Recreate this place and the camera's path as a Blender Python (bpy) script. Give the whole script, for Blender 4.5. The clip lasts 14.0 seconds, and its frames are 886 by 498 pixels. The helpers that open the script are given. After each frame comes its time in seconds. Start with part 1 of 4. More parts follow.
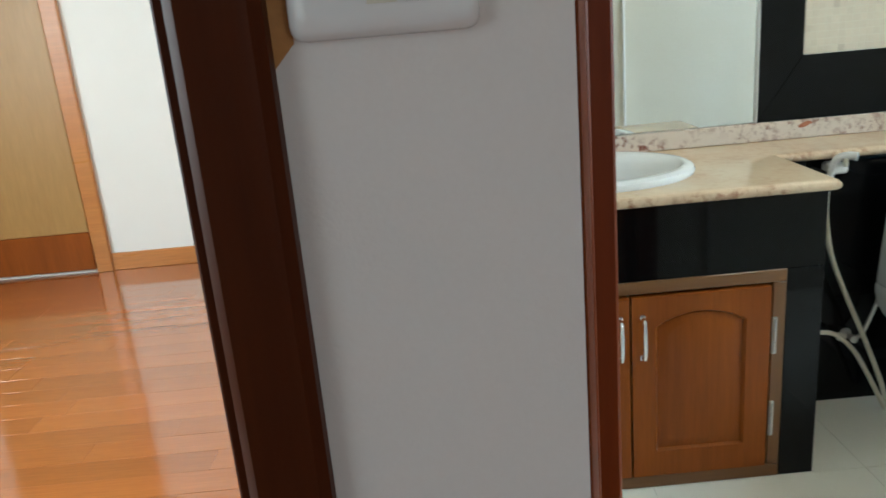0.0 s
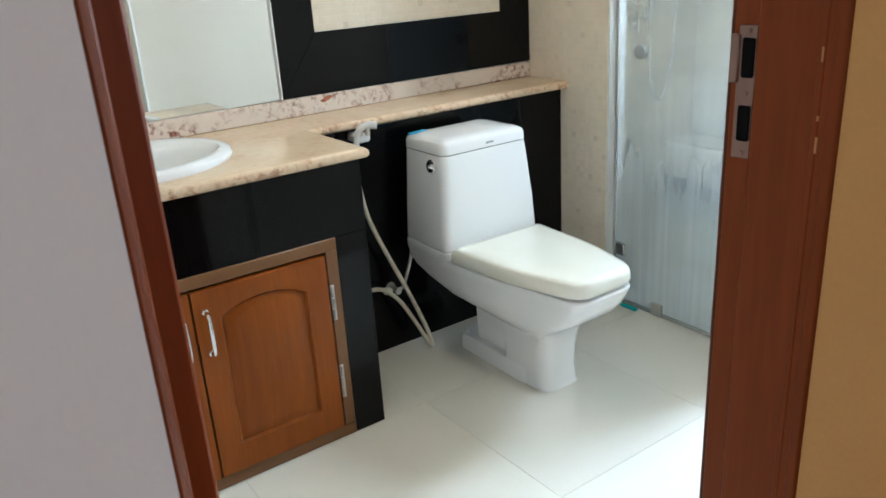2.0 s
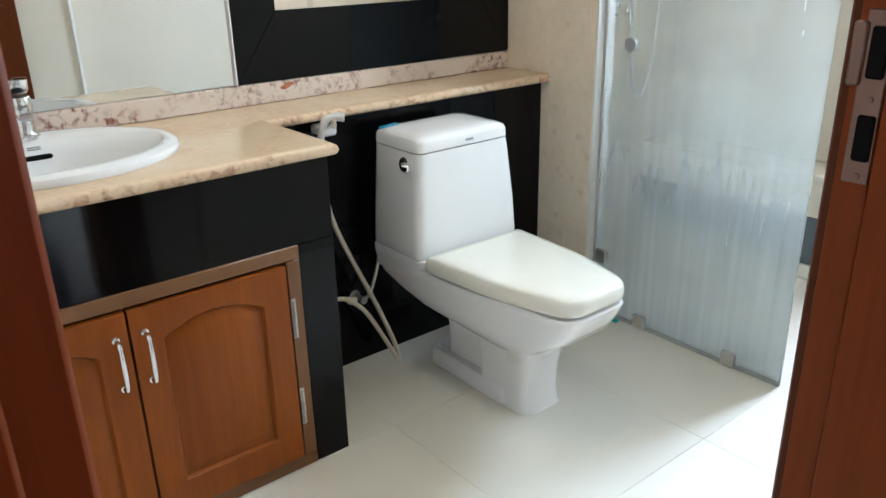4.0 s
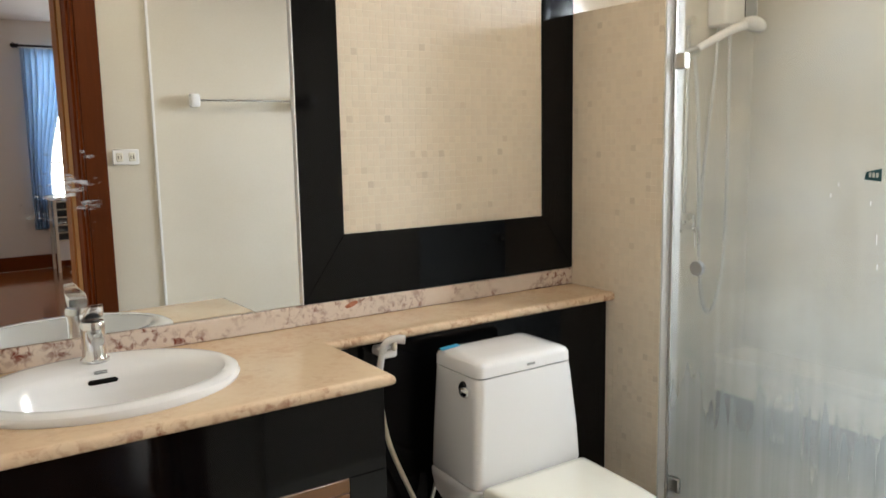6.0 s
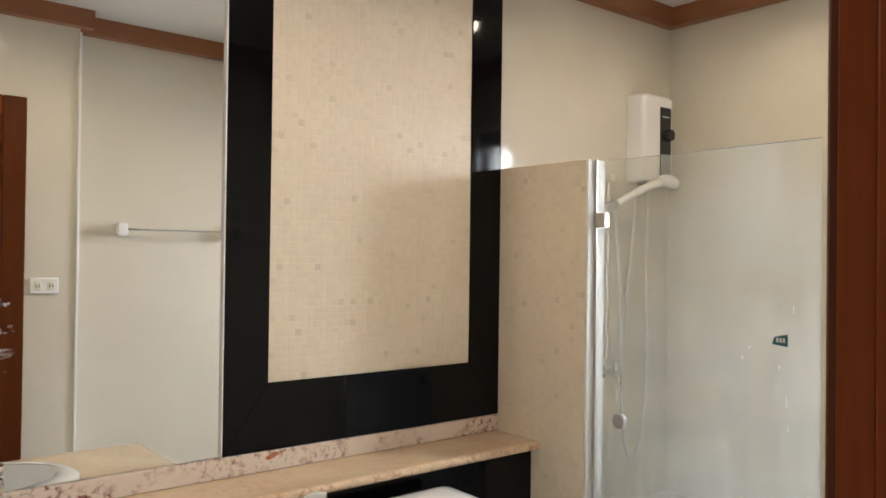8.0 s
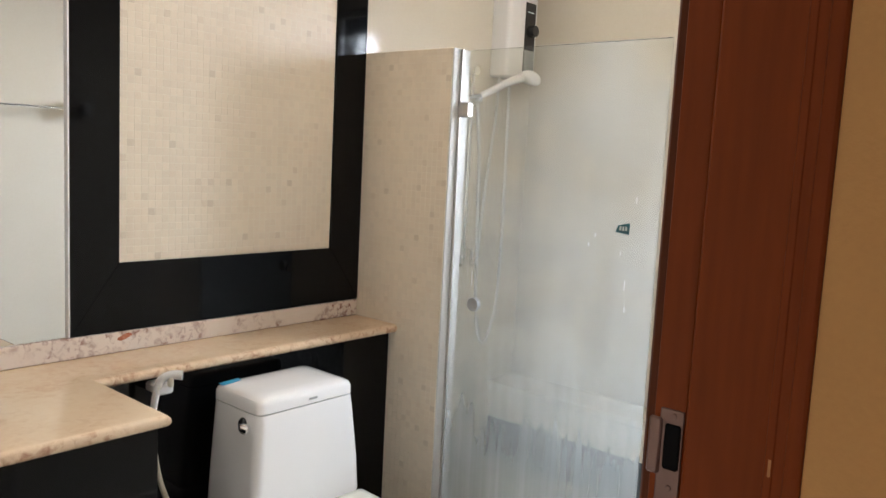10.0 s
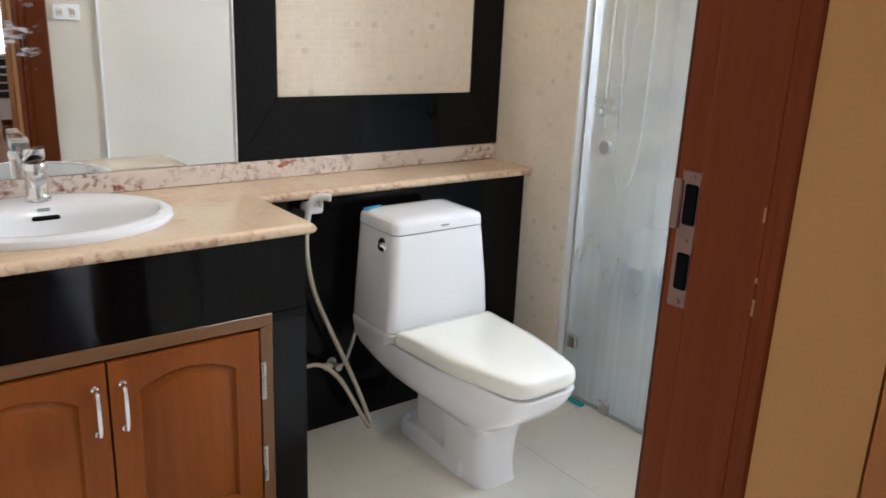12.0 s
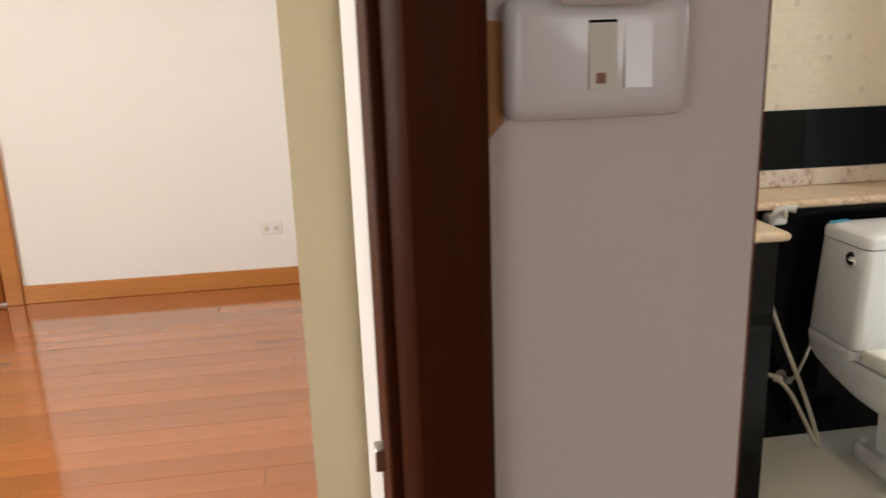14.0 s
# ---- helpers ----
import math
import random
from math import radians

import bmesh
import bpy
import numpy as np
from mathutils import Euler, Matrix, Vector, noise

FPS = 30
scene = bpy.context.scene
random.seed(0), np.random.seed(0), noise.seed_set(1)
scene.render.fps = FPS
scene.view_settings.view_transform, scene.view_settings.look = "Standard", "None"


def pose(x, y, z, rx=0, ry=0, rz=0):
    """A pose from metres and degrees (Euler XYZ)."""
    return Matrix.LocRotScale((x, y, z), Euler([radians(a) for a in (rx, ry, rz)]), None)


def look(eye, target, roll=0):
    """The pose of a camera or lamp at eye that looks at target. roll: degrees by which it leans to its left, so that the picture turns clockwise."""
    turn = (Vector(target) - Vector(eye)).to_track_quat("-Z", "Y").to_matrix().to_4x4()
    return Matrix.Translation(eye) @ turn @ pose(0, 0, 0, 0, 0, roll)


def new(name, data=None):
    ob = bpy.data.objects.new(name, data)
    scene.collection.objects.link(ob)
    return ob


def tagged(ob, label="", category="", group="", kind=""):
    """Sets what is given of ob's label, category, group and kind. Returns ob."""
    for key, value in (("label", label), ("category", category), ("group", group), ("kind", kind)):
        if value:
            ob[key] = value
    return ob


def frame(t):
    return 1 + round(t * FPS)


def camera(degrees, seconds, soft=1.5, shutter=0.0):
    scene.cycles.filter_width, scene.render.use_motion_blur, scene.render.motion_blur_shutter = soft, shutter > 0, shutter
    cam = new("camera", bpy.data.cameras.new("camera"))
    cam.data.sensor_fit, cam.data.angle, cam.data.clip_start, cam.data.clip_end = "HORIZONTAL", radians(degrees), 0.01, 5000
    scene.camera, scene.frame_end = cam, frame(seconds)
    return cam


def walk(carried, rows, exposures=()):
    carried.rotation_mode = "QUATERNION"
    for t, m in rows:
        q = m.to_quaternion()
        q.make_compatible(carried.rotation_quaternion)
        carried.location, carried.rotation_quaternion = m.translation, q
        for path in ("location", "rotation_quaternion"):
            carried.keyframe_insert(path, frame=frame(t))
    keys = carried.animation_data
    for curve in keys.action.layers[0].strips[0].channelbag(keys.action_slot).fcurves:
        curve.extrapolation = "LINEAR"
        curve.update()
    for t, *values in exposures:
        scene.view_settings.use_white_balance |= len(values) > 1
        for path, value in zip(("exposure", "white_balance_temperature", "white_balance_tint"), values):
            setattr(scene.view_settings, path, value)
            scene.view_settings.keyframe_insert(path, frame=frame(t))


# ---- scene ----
cam = camera(59.4, 14.0, shutter=0.2)
EXPOSURES = [(0.0, -0.13, 5350, -4), (0.5, 0.02, 5300, -2), (1.0, 0.07, 5400, 1), (2.0, 0.16, 5400, 4), (5.0, 0.07, 5750, 9), (7.0, -0.24, 6600, 14), (9.5, -0.13, 6150, 15), (10.5, -0.03, 5900, 15), (11.5, -0.02, 5700, 15), (12.5, 0.17, 5650, 14), (13.0, 0.20, 5900, 14), (13.5, 0.27, 6200, 12), (14.0, -0.25, 6500, 12)]
PATH = [
    (0, (-2.107, -2.433, 1.314), (-2.082, -0.519, 0.734), -5.0),
    (0.5, (-2.131, -2.427, 1.312), (-1.751, -0.56, 0.701), -5.3),
    (1, (-2.137, -2.415, 1.302), (-1.45, -0.65, 0.658), -4.5),
    (1.5, (-2.14, -2.395, 1.311), (-1.21, -0.757, 0.639), -4.1),
    (2, (-2.091, -2.351, 1.297), (-1.023, -0.812, 0.596), -3.6),
    (2.2, (-2.07, -2.327, 1.297), (-0.967, -0.82, 0.58), -3.4),
    (4.3, (-1.975, -2.106, 1.263), (-0.809, -0.655, 0.532), -1.2),
    (4.5, (-1.954, -2.112, 1.288), (-0.822, -0.614, 0.6), -1.0),
    (5, (-1.95, -2.089, 1.297), (-0.843, -0.506, 0.779), -1.2),
    (5.5, (-1.946, -2.084, 1.334), (-0.852, -0.457, 0.936), -1.3),
    (6, (-1.95, -2.085, 1.371), (-0.849, -0.439, 1.092), -1.1),
    (6.5, (-1.948, -2.095, 1.413), (-0.835, -0.441, 1.251), -0.4),
    (7, (-1.956, -2.092, 1.452), (-0.808, -0.455, 1.406), -0.4),
    (7.2, (-1.964, -2.081, 1.46), (-0.793, -0.46, 1.445), -0.2),
    (9.3, (-1.936, -2.139, 1.476), (-0.476, -0.773, 1.424), 2.0),
    (9.5, (-1.966, -2.111, 1.452), (-0.47, -0.787, 1.349), 2.4),
    (10, (-1.973, -2.11, 1.431), (-0.462, -0.82, 1.203), 2.9),
    (10.5, (-1.978, -2.12, 1.419), (-0.473, -0.841, 1.103), 2.8),
    (11, (-2.01, -2.145, 1.398), (-0.547, -0.844, 0.988), 2.3),
    (11.5, (-2.001, -2.214, 1.378), (-0.645, -0.832, 0.876), 1.9),
    (12, (-1.99, -2.311, 1.35), (-0.826, -0.785, 0.786), 2.4),
    (12.5, (-2.009, -2.375, 1.344), (-1.058, -0.714, 0.763), 2.0),
    (13, (-2.076, -2.4, 1.35), (-1.308, -0.64, 0.79), 0.8),
    (13.5, (-2.183, -2.421, 1.345), (-1.672, -0.559, 0.826), -1.1),
    (14, (-2.281, -2.417, 1.35), (-2.003, -0.504, 0.839), -2.0),
]
walk(cam, [(t, look(eye, target, roll)) for t, eye, target, roll in PATH],
     EXPOSURES)

# ---- light ----
world = bpy.data.worlds.new("sky")
scene.world = world
world.use_nodes = True
_wn = world.node_tree.nodes
_sky = _wn.new("ShaderNodeTexSky")
_sky.sky_type = "NISHITA"
_sky.sun_disc = False
_sky.sun_elevation, _sky.sun_rotation = radians(46), radians(7)
world.node_tree.links.new(_sky.outputs[0], _wn["Background"].inputs[0])
_wn["Background"].inputs[1].default_value = 0.12
sun = new("sun", bpy.data.lights.new("sun", "SUN"))
sun.data.energy, sun.data.angle, sun.data.color = 2.5, radians(0.6), (1.0, 0.95, 0.88)
sun.matrix_world = look((3, 24, 25), (0, 0, 0))


def area(name, eye, target, w, h, power, colour):
    lamp = new(name, bpy.data.lights.new(name, "AREA"))
    lamp.data.shape, lamp.data.size, lamp.data.size_y = "RECTANGLE", w, h
    lamp.data.energy, lamp.data.color = power, colour
    lamp.matrix_world = look(eye, target)
    return lamp


def spot(name, at, power, colour, cone=110):
    lamp = new(name, bpy.data.lights.new(name, "SPOT"))
    lamp.data.energy, lamp.data.color, lamp.data.spot_size, lamp.data.spot_blend = power, colour, radians(cone), 0.6
    lamp.data.shadow_soft_size = 0.035
    lamp.matrix_world = look(at, (at[0], at[1] + 0.0001, 0))
    return lamp


DAY = (0.88, 0.94, 1.0)
SOFT = (1.0, 0.965, 0.91)
WARM = (1.0, 0.85, 0.62)
area("bedroom_window_light", (0.19, -7.90, 1.60), (-0.3, 0, 1.3), 1.6, 1.6, 70, SOFT)
# added fill from the west, brightens the door jamb and tan wall
area("bedroom_west_fill_light", (-4.64, -4.7, 1.6), (-1.0, -1.2, 0.9), 1.7, 1.4, 19, SOFT)
# added lamp at an unseen opening, makes the next room bright
area("left_room_fill_light", (-5.40, -0.7, 1.6), (-2.5, -0.5, 0.9), 1.8, 1.5, 112, (1.0, 0.98, 0.94))
shower_light = area("shower_window_light", (1.36, -1.22, 1.78), (0.0, -1.10, 0.85), 0.42, 0.80, 95, DAY)
shower_light.data.spread = radians(125)
spot("downlight_glow", (0.45, -0.72, 2.575), 19, WARM, 172)
spot("downlight_glow", (-1.15, -0.95, 2.575), 27, WARM, 172)

# ---- materials ----


def material(name, colour, rough=0.5, metal=0.0, second=None, scale=6.0, contrast=0.5, grain=0.0, grain_scale=150.0, bump=0.0,
             bump_scale=40.0, stretch=(1, 1, 1), per_object=0.0, coat=0.0, rough_var=0.0, detail=5.0, specular=None):
    """A plain surface: two colours mixed by noise, fine grain, relief and uneven gloss."""
    m = bpy.data.materials.new(name)
    m.use_nodes = True
    n, l = m.node_tree.nodes, m.node_tree.links
    b = n["Principled BSDF"]
    b.inputs["Roughness"].default_value, b.inputs["Metallic"].default_value = rough, metal
    b.inputs["Coat Weight"].default_value = coat
    b.inputs["Coat Roughness"].default_value = 0.08
    if specular is not None:
        b.inputs["Specular IOR Level"].default_value = specular
    co = n.new("ShaderNodeTexCoord")
    mp = n.new("ShaderNodeMapping")
    mp.inputs["Scale"].default_value = stretch
    l.new(co.outputs["Object"], mp.inputs[0])
    no = n.new("ShaderNodeTexNoise")
    no.inputs["Scale"].default_value, no.inputs["Detail"].default_value = scale, detail
    l.new(mp.outputs[0], no.inputs[0])
    ramp = n.new("ShaderNodeValToRGB")
    ramp.color_ramp.elements[0].position, ramp.color_ramp.elements[1].position = 0.5 - contrast / 2, 0.5 + contrast / 2
    ramp.color_ramp.elements[0].color = (*colour, 1)
    ramp.color_ramp.elements[1].color = (*(second or [c * 0.9 for c in colour]), 1)
    l.new(no.outputs[0], ramp.inputs[0])
    out = ramp.outputs[0]
    fine = n.new("ShaderNodeTexNoise")
    fine.inputs["Scale"].default_value, fine.inputs["Detail"].default_value = grain_scale, 3
    l.new(mp.outputs[0], fine.inputs[0])
    if grain:
        mix = n.new("ShaderNodeMix")
        mix.data_type, mix.blend_type = "RGBA", "OVERLAY"
        mix.inputs[0].default_value = grain
        l.new(out, mix.inputs[6])
        l.new(fine.outputs[0], mix.inputs[7])
        out = mix.outputs[2]
    if per_object:
        info = n.new("ShaderNodeObjectInfo")
        isl = n.new("ShaderNodeNewGeometry")
        add = n.new("ShaderNodeMath")
        add.operation = "ADD"
        l.new(info.outputs["Random"], add.inputs[0])
        l.new(isl.outputs["Random Per Island"], add.inputs[1])
        fr = n.new("ShaderNodeMath")
        fr.operation = "FRACT"
        l.new(add.outputs[0], fr.inputs[0])
        rng = n.new("ShaderNodeMapRange")
        rng.inputs[3].default_value, rng.inputs[4].default_value = 1 - per_object, 1 + per_object
        l.new(fr.outputs[0], rng.inputs[0])
        hsv = n.new("ShaderNodeHueSaturation")
        l.new(rng.outputs[0], hsv.inputs["Value"])
        l.new(out, hsv.inputs["Color"])
        out = hsv.outputs[0]
    l.new(out, b.inputs["Base Color"])
    if rough_var:
        rr = n.new("ShaderNodeMapRange")
        rr.inputs[3].default_value, rr.inputs[4].default_value = max(0.02, rough - rough_var), rough + rough_var
        l.new(no.outputs[0], rr.inputs[0])
        l.new(rr.outputs[0], b.inputs["Roughness"])
    if bump:
        bn = n.new("ShaderNodeTexNoise")
        bn.inputs["Scale"].default_value, bn.inputs["Detail"].default_value = bump_scale, 4
        l.new(mp.outputs[0], bn.inputs[0])
        bp = n.new("ShaderNodeBump")
        bp.inputs["Strength"].default_value, bp.inputs["Distance"].default_value = bump, 0.004
        l.new(bn.outputs[0], bp.inputs["Height"])
        l.new(bp.outputs[0], b.inputs["Normal"])
    return m


M = {}
M["granite"] = material("black_granite", (0.0018, 0.0018, 0.002), 0.06, second=(0.004, 0.004, 0.0045), scale=60, rough_var=0.005, specular=0.19)
M["porcelain"] = material("porcelain", (0.87, 0.87, 0.88), 0.12, second=(0.84, 0.84, 0.85), scale=3, coat=0.4)
M["seat"] = material("cream_plastic", (0.86, 0.845, 0.77), 0.16, second=(0.84, 0.82, 0.73), scale=5, coat=0.3)
M["chrome"] = material("chrome", (0.88, 0.89, 0.90), 0.15, 1.0, scale=40, rough_var=0.05)
M["steel"] = material("brushed_steel", (0.62, 0.60, 0.57), 0.32, 1.0, scale=80, stretch=(1, 1, 8), rough_var=0.08)
M["dull_steel"] = material("dull_steel", (0.22, 0.14, 0.115), 0.45, 0.8, scale=60, rough_var=0.1)
M["hinge_metal"] = material("bright_steel", (0.78, 0.80, 0.82), 0.45, 0.6, scale=60, rough_var=0.1)
M["dark"] = material("dark_void", (0.008, 0.008, 0.008), 0.9, specular=0.05)
M["black_plastic"] = material("black_plastic", (0.02, 0.02, 0.022), 0.25)
M["white_plastic"] = material("white_plastic", (0.82, 0.81, 0.80), 0.25, second=(0.79, 0.78, 0.78), scale=4, coat=0.2)
M["aged_plastic"] = material("aged_white_plastic", (0.74, 0.71, 0.62), 0.35, second=(0.68, 0.64, 0.54), scale=20)
M["grey_plastic"] = material("grey_plastic", (0.35, 0.36, 0.36), 0.4)
M["wall_paint"] = material("wall_paint", (0.79, 0.74, 0.71), 0.75, second=(0.75, 0.70, 0.67), scale=2.5, grain=0.06, grain_scale=220, bump=0.12, bump_scale=260)
M["white_wall"] = material("white_wall_paint", (0.82, 0.80, 0.76), 0.75, second=(0.79, 0.77, 0.72), scale=2.0, grain=0.05, bump=0.1, bump_scale=200)
M["beige_wall"] = material("beige_wall_paint", (0.76, 0.68, 0.46), 0.7, second=(0.72, 0.64, 0.42), scale=3, grain=0.05, bump=0.1, bump_scale=200)
M["tan_wall"] = material("tan_wall_paint", (0.60, 0.33, 0.105), 0.7, second=(0.55, 0.295, 0.092), scale=3, grain=0.06, bump=0.15, bump_scale=220)
M["ceiling"] = material("ceiling_paint", (0.74, 0.73, 0.71), 0.8, scale=2, bump=0.05)
M["wall_tile"] = material("cream_wall_tile", (0.67, 0.625, 0.54), 0.09, second=(0.62, 0.57, 0.475), scale=3.5, contrast=0.8, grain=0.05, grain_scale=90, rough_var=0.03, specular=0.35)
M["mosaic"] = material("cream_mosaic", (0.77, 0.67, 0.535), 0.38, second=(0.73, 0.62, 0.485), scale=7, grain=0.10, grain_scale=260, per_object=0.03, bump=0.1, bump_scale=300)
M["mosaic_dark"] = material("tan_mosaic", (0.725, 0.62, 0.485), 0.4, second=(0.68, 0.57, 0.445), scale=9, grain=0.12, grain_scale=260, per_object=0.08, bump=0.1, bump_scale=300)
M["grout"] = material("cream_grout", (0.82, 0.75, 0.61), 0.85, scale=60, bump=0.2, bump_scale=200)
M["floor_tile"] = material("cream_floor_tile", (0.80, 0.775, 0.70), 0.22, second=(0.75, 0.715, 0.63), scale=4, contrast=0.7, grain=0.06, grain_scale=120, per_object=0.02, rough_var=0.08)
M["red_stone"] = material("red_brown_stone", (0.36, 0.10, 0.05), 0.16, second=(0.50, 0.22, 0.13), scale=70, contrast=0.5)
M["bench_tile"] = material("cream_bench_tile", (0.72, 0.68, 0.59), 0.4, second=(0.67, 0.62, 0.52), scale=3.5, contrast=0.8, grain=0.05, grain_scale=90)
M["floor_grout"] = material("floor_grout", (0.70, 0.67, 0.59), 0.8, scale=30)
M["crown"] = material("brown_cornice", (0.30, 0.12, 0.05), 0.45, second=(0.25, 0.095, 0.04), scale=5, stretch=(1, 1, 6), grain=0.2)
M["aluminium"] = material("white_aluminium", (0.84, 0.85, 0.86), 0.3, second=(0.78, 0.80, 0.81), scale=20)
M["cap_paint"] = material("white_cap_paint", (0.66, 0.66, 0.655), 0.6, second=(0.62, 0.62, 0.61), scale=12)
M["teal"] = material("teal_plastic", (0.02, 0.36, 0.40), 0.3)
M["blue_paper"] = material("blue_sticker", (0.05, 0.36, 0.60), 0.4)
M["sticker"] = material("dark_teal_sticker", (0.02, 0.10, 0.12), 0.35)
M["sticker_bar"] = material("pale_print", (0.55, 0.62, 0.62), 0.5)
M["orange_patch"] = material("bare_wood_patch", (0.50, 0.24, 0.07), 0.6, second=(0.42, 0.19, 0.05), scale=30, grain=0.2)
M["slate"] = material("dark_slate_tile", (0.10, 0.12, 0.13), 0.3, second=(0.07, 0.085, 0.095), scale=8)
M["hose_grey"] = material("pale_grey_hose", (0.62, 0.62, 0.60), 0.35, second=(0.55, 0.55, 0.53), scale=40)
M["hose"] = material("cream_hose", (0.70, 0.66, 0.54), 0.4, second=(0.62, 0.57, 0.45), scale=30)


def wood(name, light, dark, rough=0.3, along=2, coat=0.0, rings=9.0, per_object=0.0, spec=0.5):
    """Streaky wood with its grain along one axis."""
    st = [1.0, 1.0, 1.0]
    st[along] = 0.07
    m = material(name, light, rough, second=dark, scale=rings * 2.2, contrast=0.85, grain=0.2, grain_scale=130, stretch=st,
                 bump=0.06, bump_scale=120, coat=coat, rough_var=0.06, detail=7, per_object=per_object, specular=spec)
    return m


M["frame_wood"] = wood("dark_red_wood", (0.215, 0.046, 0.007), (0.150, 0.030, 0.005), 0.50, spec=0.14)
M["frame_wood_x"] = wood("dark_red_wood_across", (0.215, 0.046, 0.007), (0.150, 0.030, 0.005), 0.50, along=0, spec=0.14)
M["casing_wood"] = wood("dark_casing_wood", (0.105, 0.024, 0.0045), (0.075, 0.017, 0.003), 0.45, spec=0.15)
M["dark_wood"] = wood("dark_brown_wood", (0.080, 0.019, 0.0045), (0.048, 0.011, 0.003), 0.5, spec=0.08)
M["cab_wood"] = wood("orange_teak", (0.290, 0.080, 0.0085), (0.180, 0.043, 0.0045), 0.34, spec=0.2)
M["cab_frame"] = wood("teak_surround", (0.185, 0.082, 0.024), (0.135, 0.056, 0.016), 0.35, along=0)
M["cab_frame_z"] = wood("teak_surround_upright", (0.185, 0.082, 0.024), (0.135, 0.056, 0.016), 0.35)
M["skirting"] = wood("orange_skirting_wood", (0.52, 0.22, 0.055), (0.42, 0.16, 0.04), 0.3, along=0)
M["door_wood"] = wood("honey_door_wood", (0.40, 0.232, 0.068), (0.33, 0.18, 0.050), 0.4)
M["plank"] = wood("orange_floor_wood", (0.45, 0.150, 0.030), (0.28, 0.078, 0.015), 0.13, along=0, coat=1.0, rings=4, per_object=0.12)
M["plank_under"] = material("floor_underlay", (0.16, 0.05, 0.02), 0.6)
M["wardrobe_wood"] = wood("orange_wardrobe_wood", (0.48, 0.20, 0.05), (0.38, 0.14, 0.035), 0.3)


def marble(name, base, second, vein, lo, hi, patch_scale=5.0, vein_scale=34.0, top_veins=1.0):
    """Cream marble with clusters of broken red-brown veins."""
    m = material(name, base, 0.12, second=second, scale=6, contrast=0.9, grain=0.07, grain_scale=60, rough_var=0.04)
    n, l = m.node_tree.nodes, m.node_tree.links
    b = n["Principled BSDF"]
    under = b.inputs["Base Color"].links[0].from_socket
    co = n.new("ShaderNodeTexCoord")
    patch = n.new("ShaderNodeTexNoise")
    patch.inputs["Scale"].default_value, patch.inputs["Detail"].default_value = patch_scale, 3
    vn = n.new("ShaderNodeTexNoise")
    vn.inputs["Scale"].default_value, vn.inputs["Detail"].default_value, vn.inputs["Distortion"].default_value = vein_scale, 6, 0.6
    for x in (patch, vn):
        l.new(co.outputs["Object"], x.inputs[0])
    r1, r2 = n.new("ShaderNodeValToRGB"), n.new("ShaderNodeValToRGB")
    for r, e in ((r1, ((lo, 0), (hi, 1))), (r2, ((0.47, 0), (0.66, 1)))):
        for el, (p, v) in zip(r.color_ramp.elements, e):
            el.position, el.color = p, (v, v, v, 1)
    l.new(patch.outputs[0], r1.inputs[0])
    l.new(vn.outputs[0], r2.inputs[0])
    mul = n.new("ShaderNodeMath")
    mul.operation = "MULTIPLY"
    l.new(r1.outputs[0], mul.inputs[0])
    l.new(r2.outputs[0], mul.inputs[1])
    mix = n.new("ShaderNodeMix")
    mix.data_type = "RGBA"
    mix.inputs[7].default_value = (*vein, 1)
    # veins are full on upright faces and weaker on the top, by top_veins
    geo, sep, face, last = n.new("ShaderNodeNewGeometry"), n.new("ShaderNodeSeparateXYZ"), n.new("ShaderNodeMapRange"), n.new("ShaderNodeMath")
    l.new(geo.outputs["True Normal"], sep.inputs[0])
    face.inputs[1].default_value, face.inputs[2].default_value = 0.5, 0.95
    face.inputs[3].default_value, face.inputs[4].default_value = 1.0, top_veins
    l.new(sep.outputs[2], face.inputs[0])
    last.operation = "MULTIPLY"
    l.new(mul.outputs[0], last.inputs[0])
    l.new(face.outputs[0], last.inputs[1])
    l.new(last.outputs[0], mix.inputs[0])
    l.new(under, mix.inputs[6])
    l.new(mix.outputs[2], b.inputs["Base Color"])
    return m


M["marble"] = marble("cream_marble", (0.78, 0.635, 0.45), (0.64, 0.43, 0.27), (0.33, 0.13, 0.075), 0.34, 0.58, 7.0, 46.0, 0.18)
M["marble_pink"] = marble("pinkish_marble", (0.76, 0.67, 0.59), (0.71, 0.59, 0.50), (0.20, 0.05, 0.03), 0.43, 0.59, 6.0, 55.0)


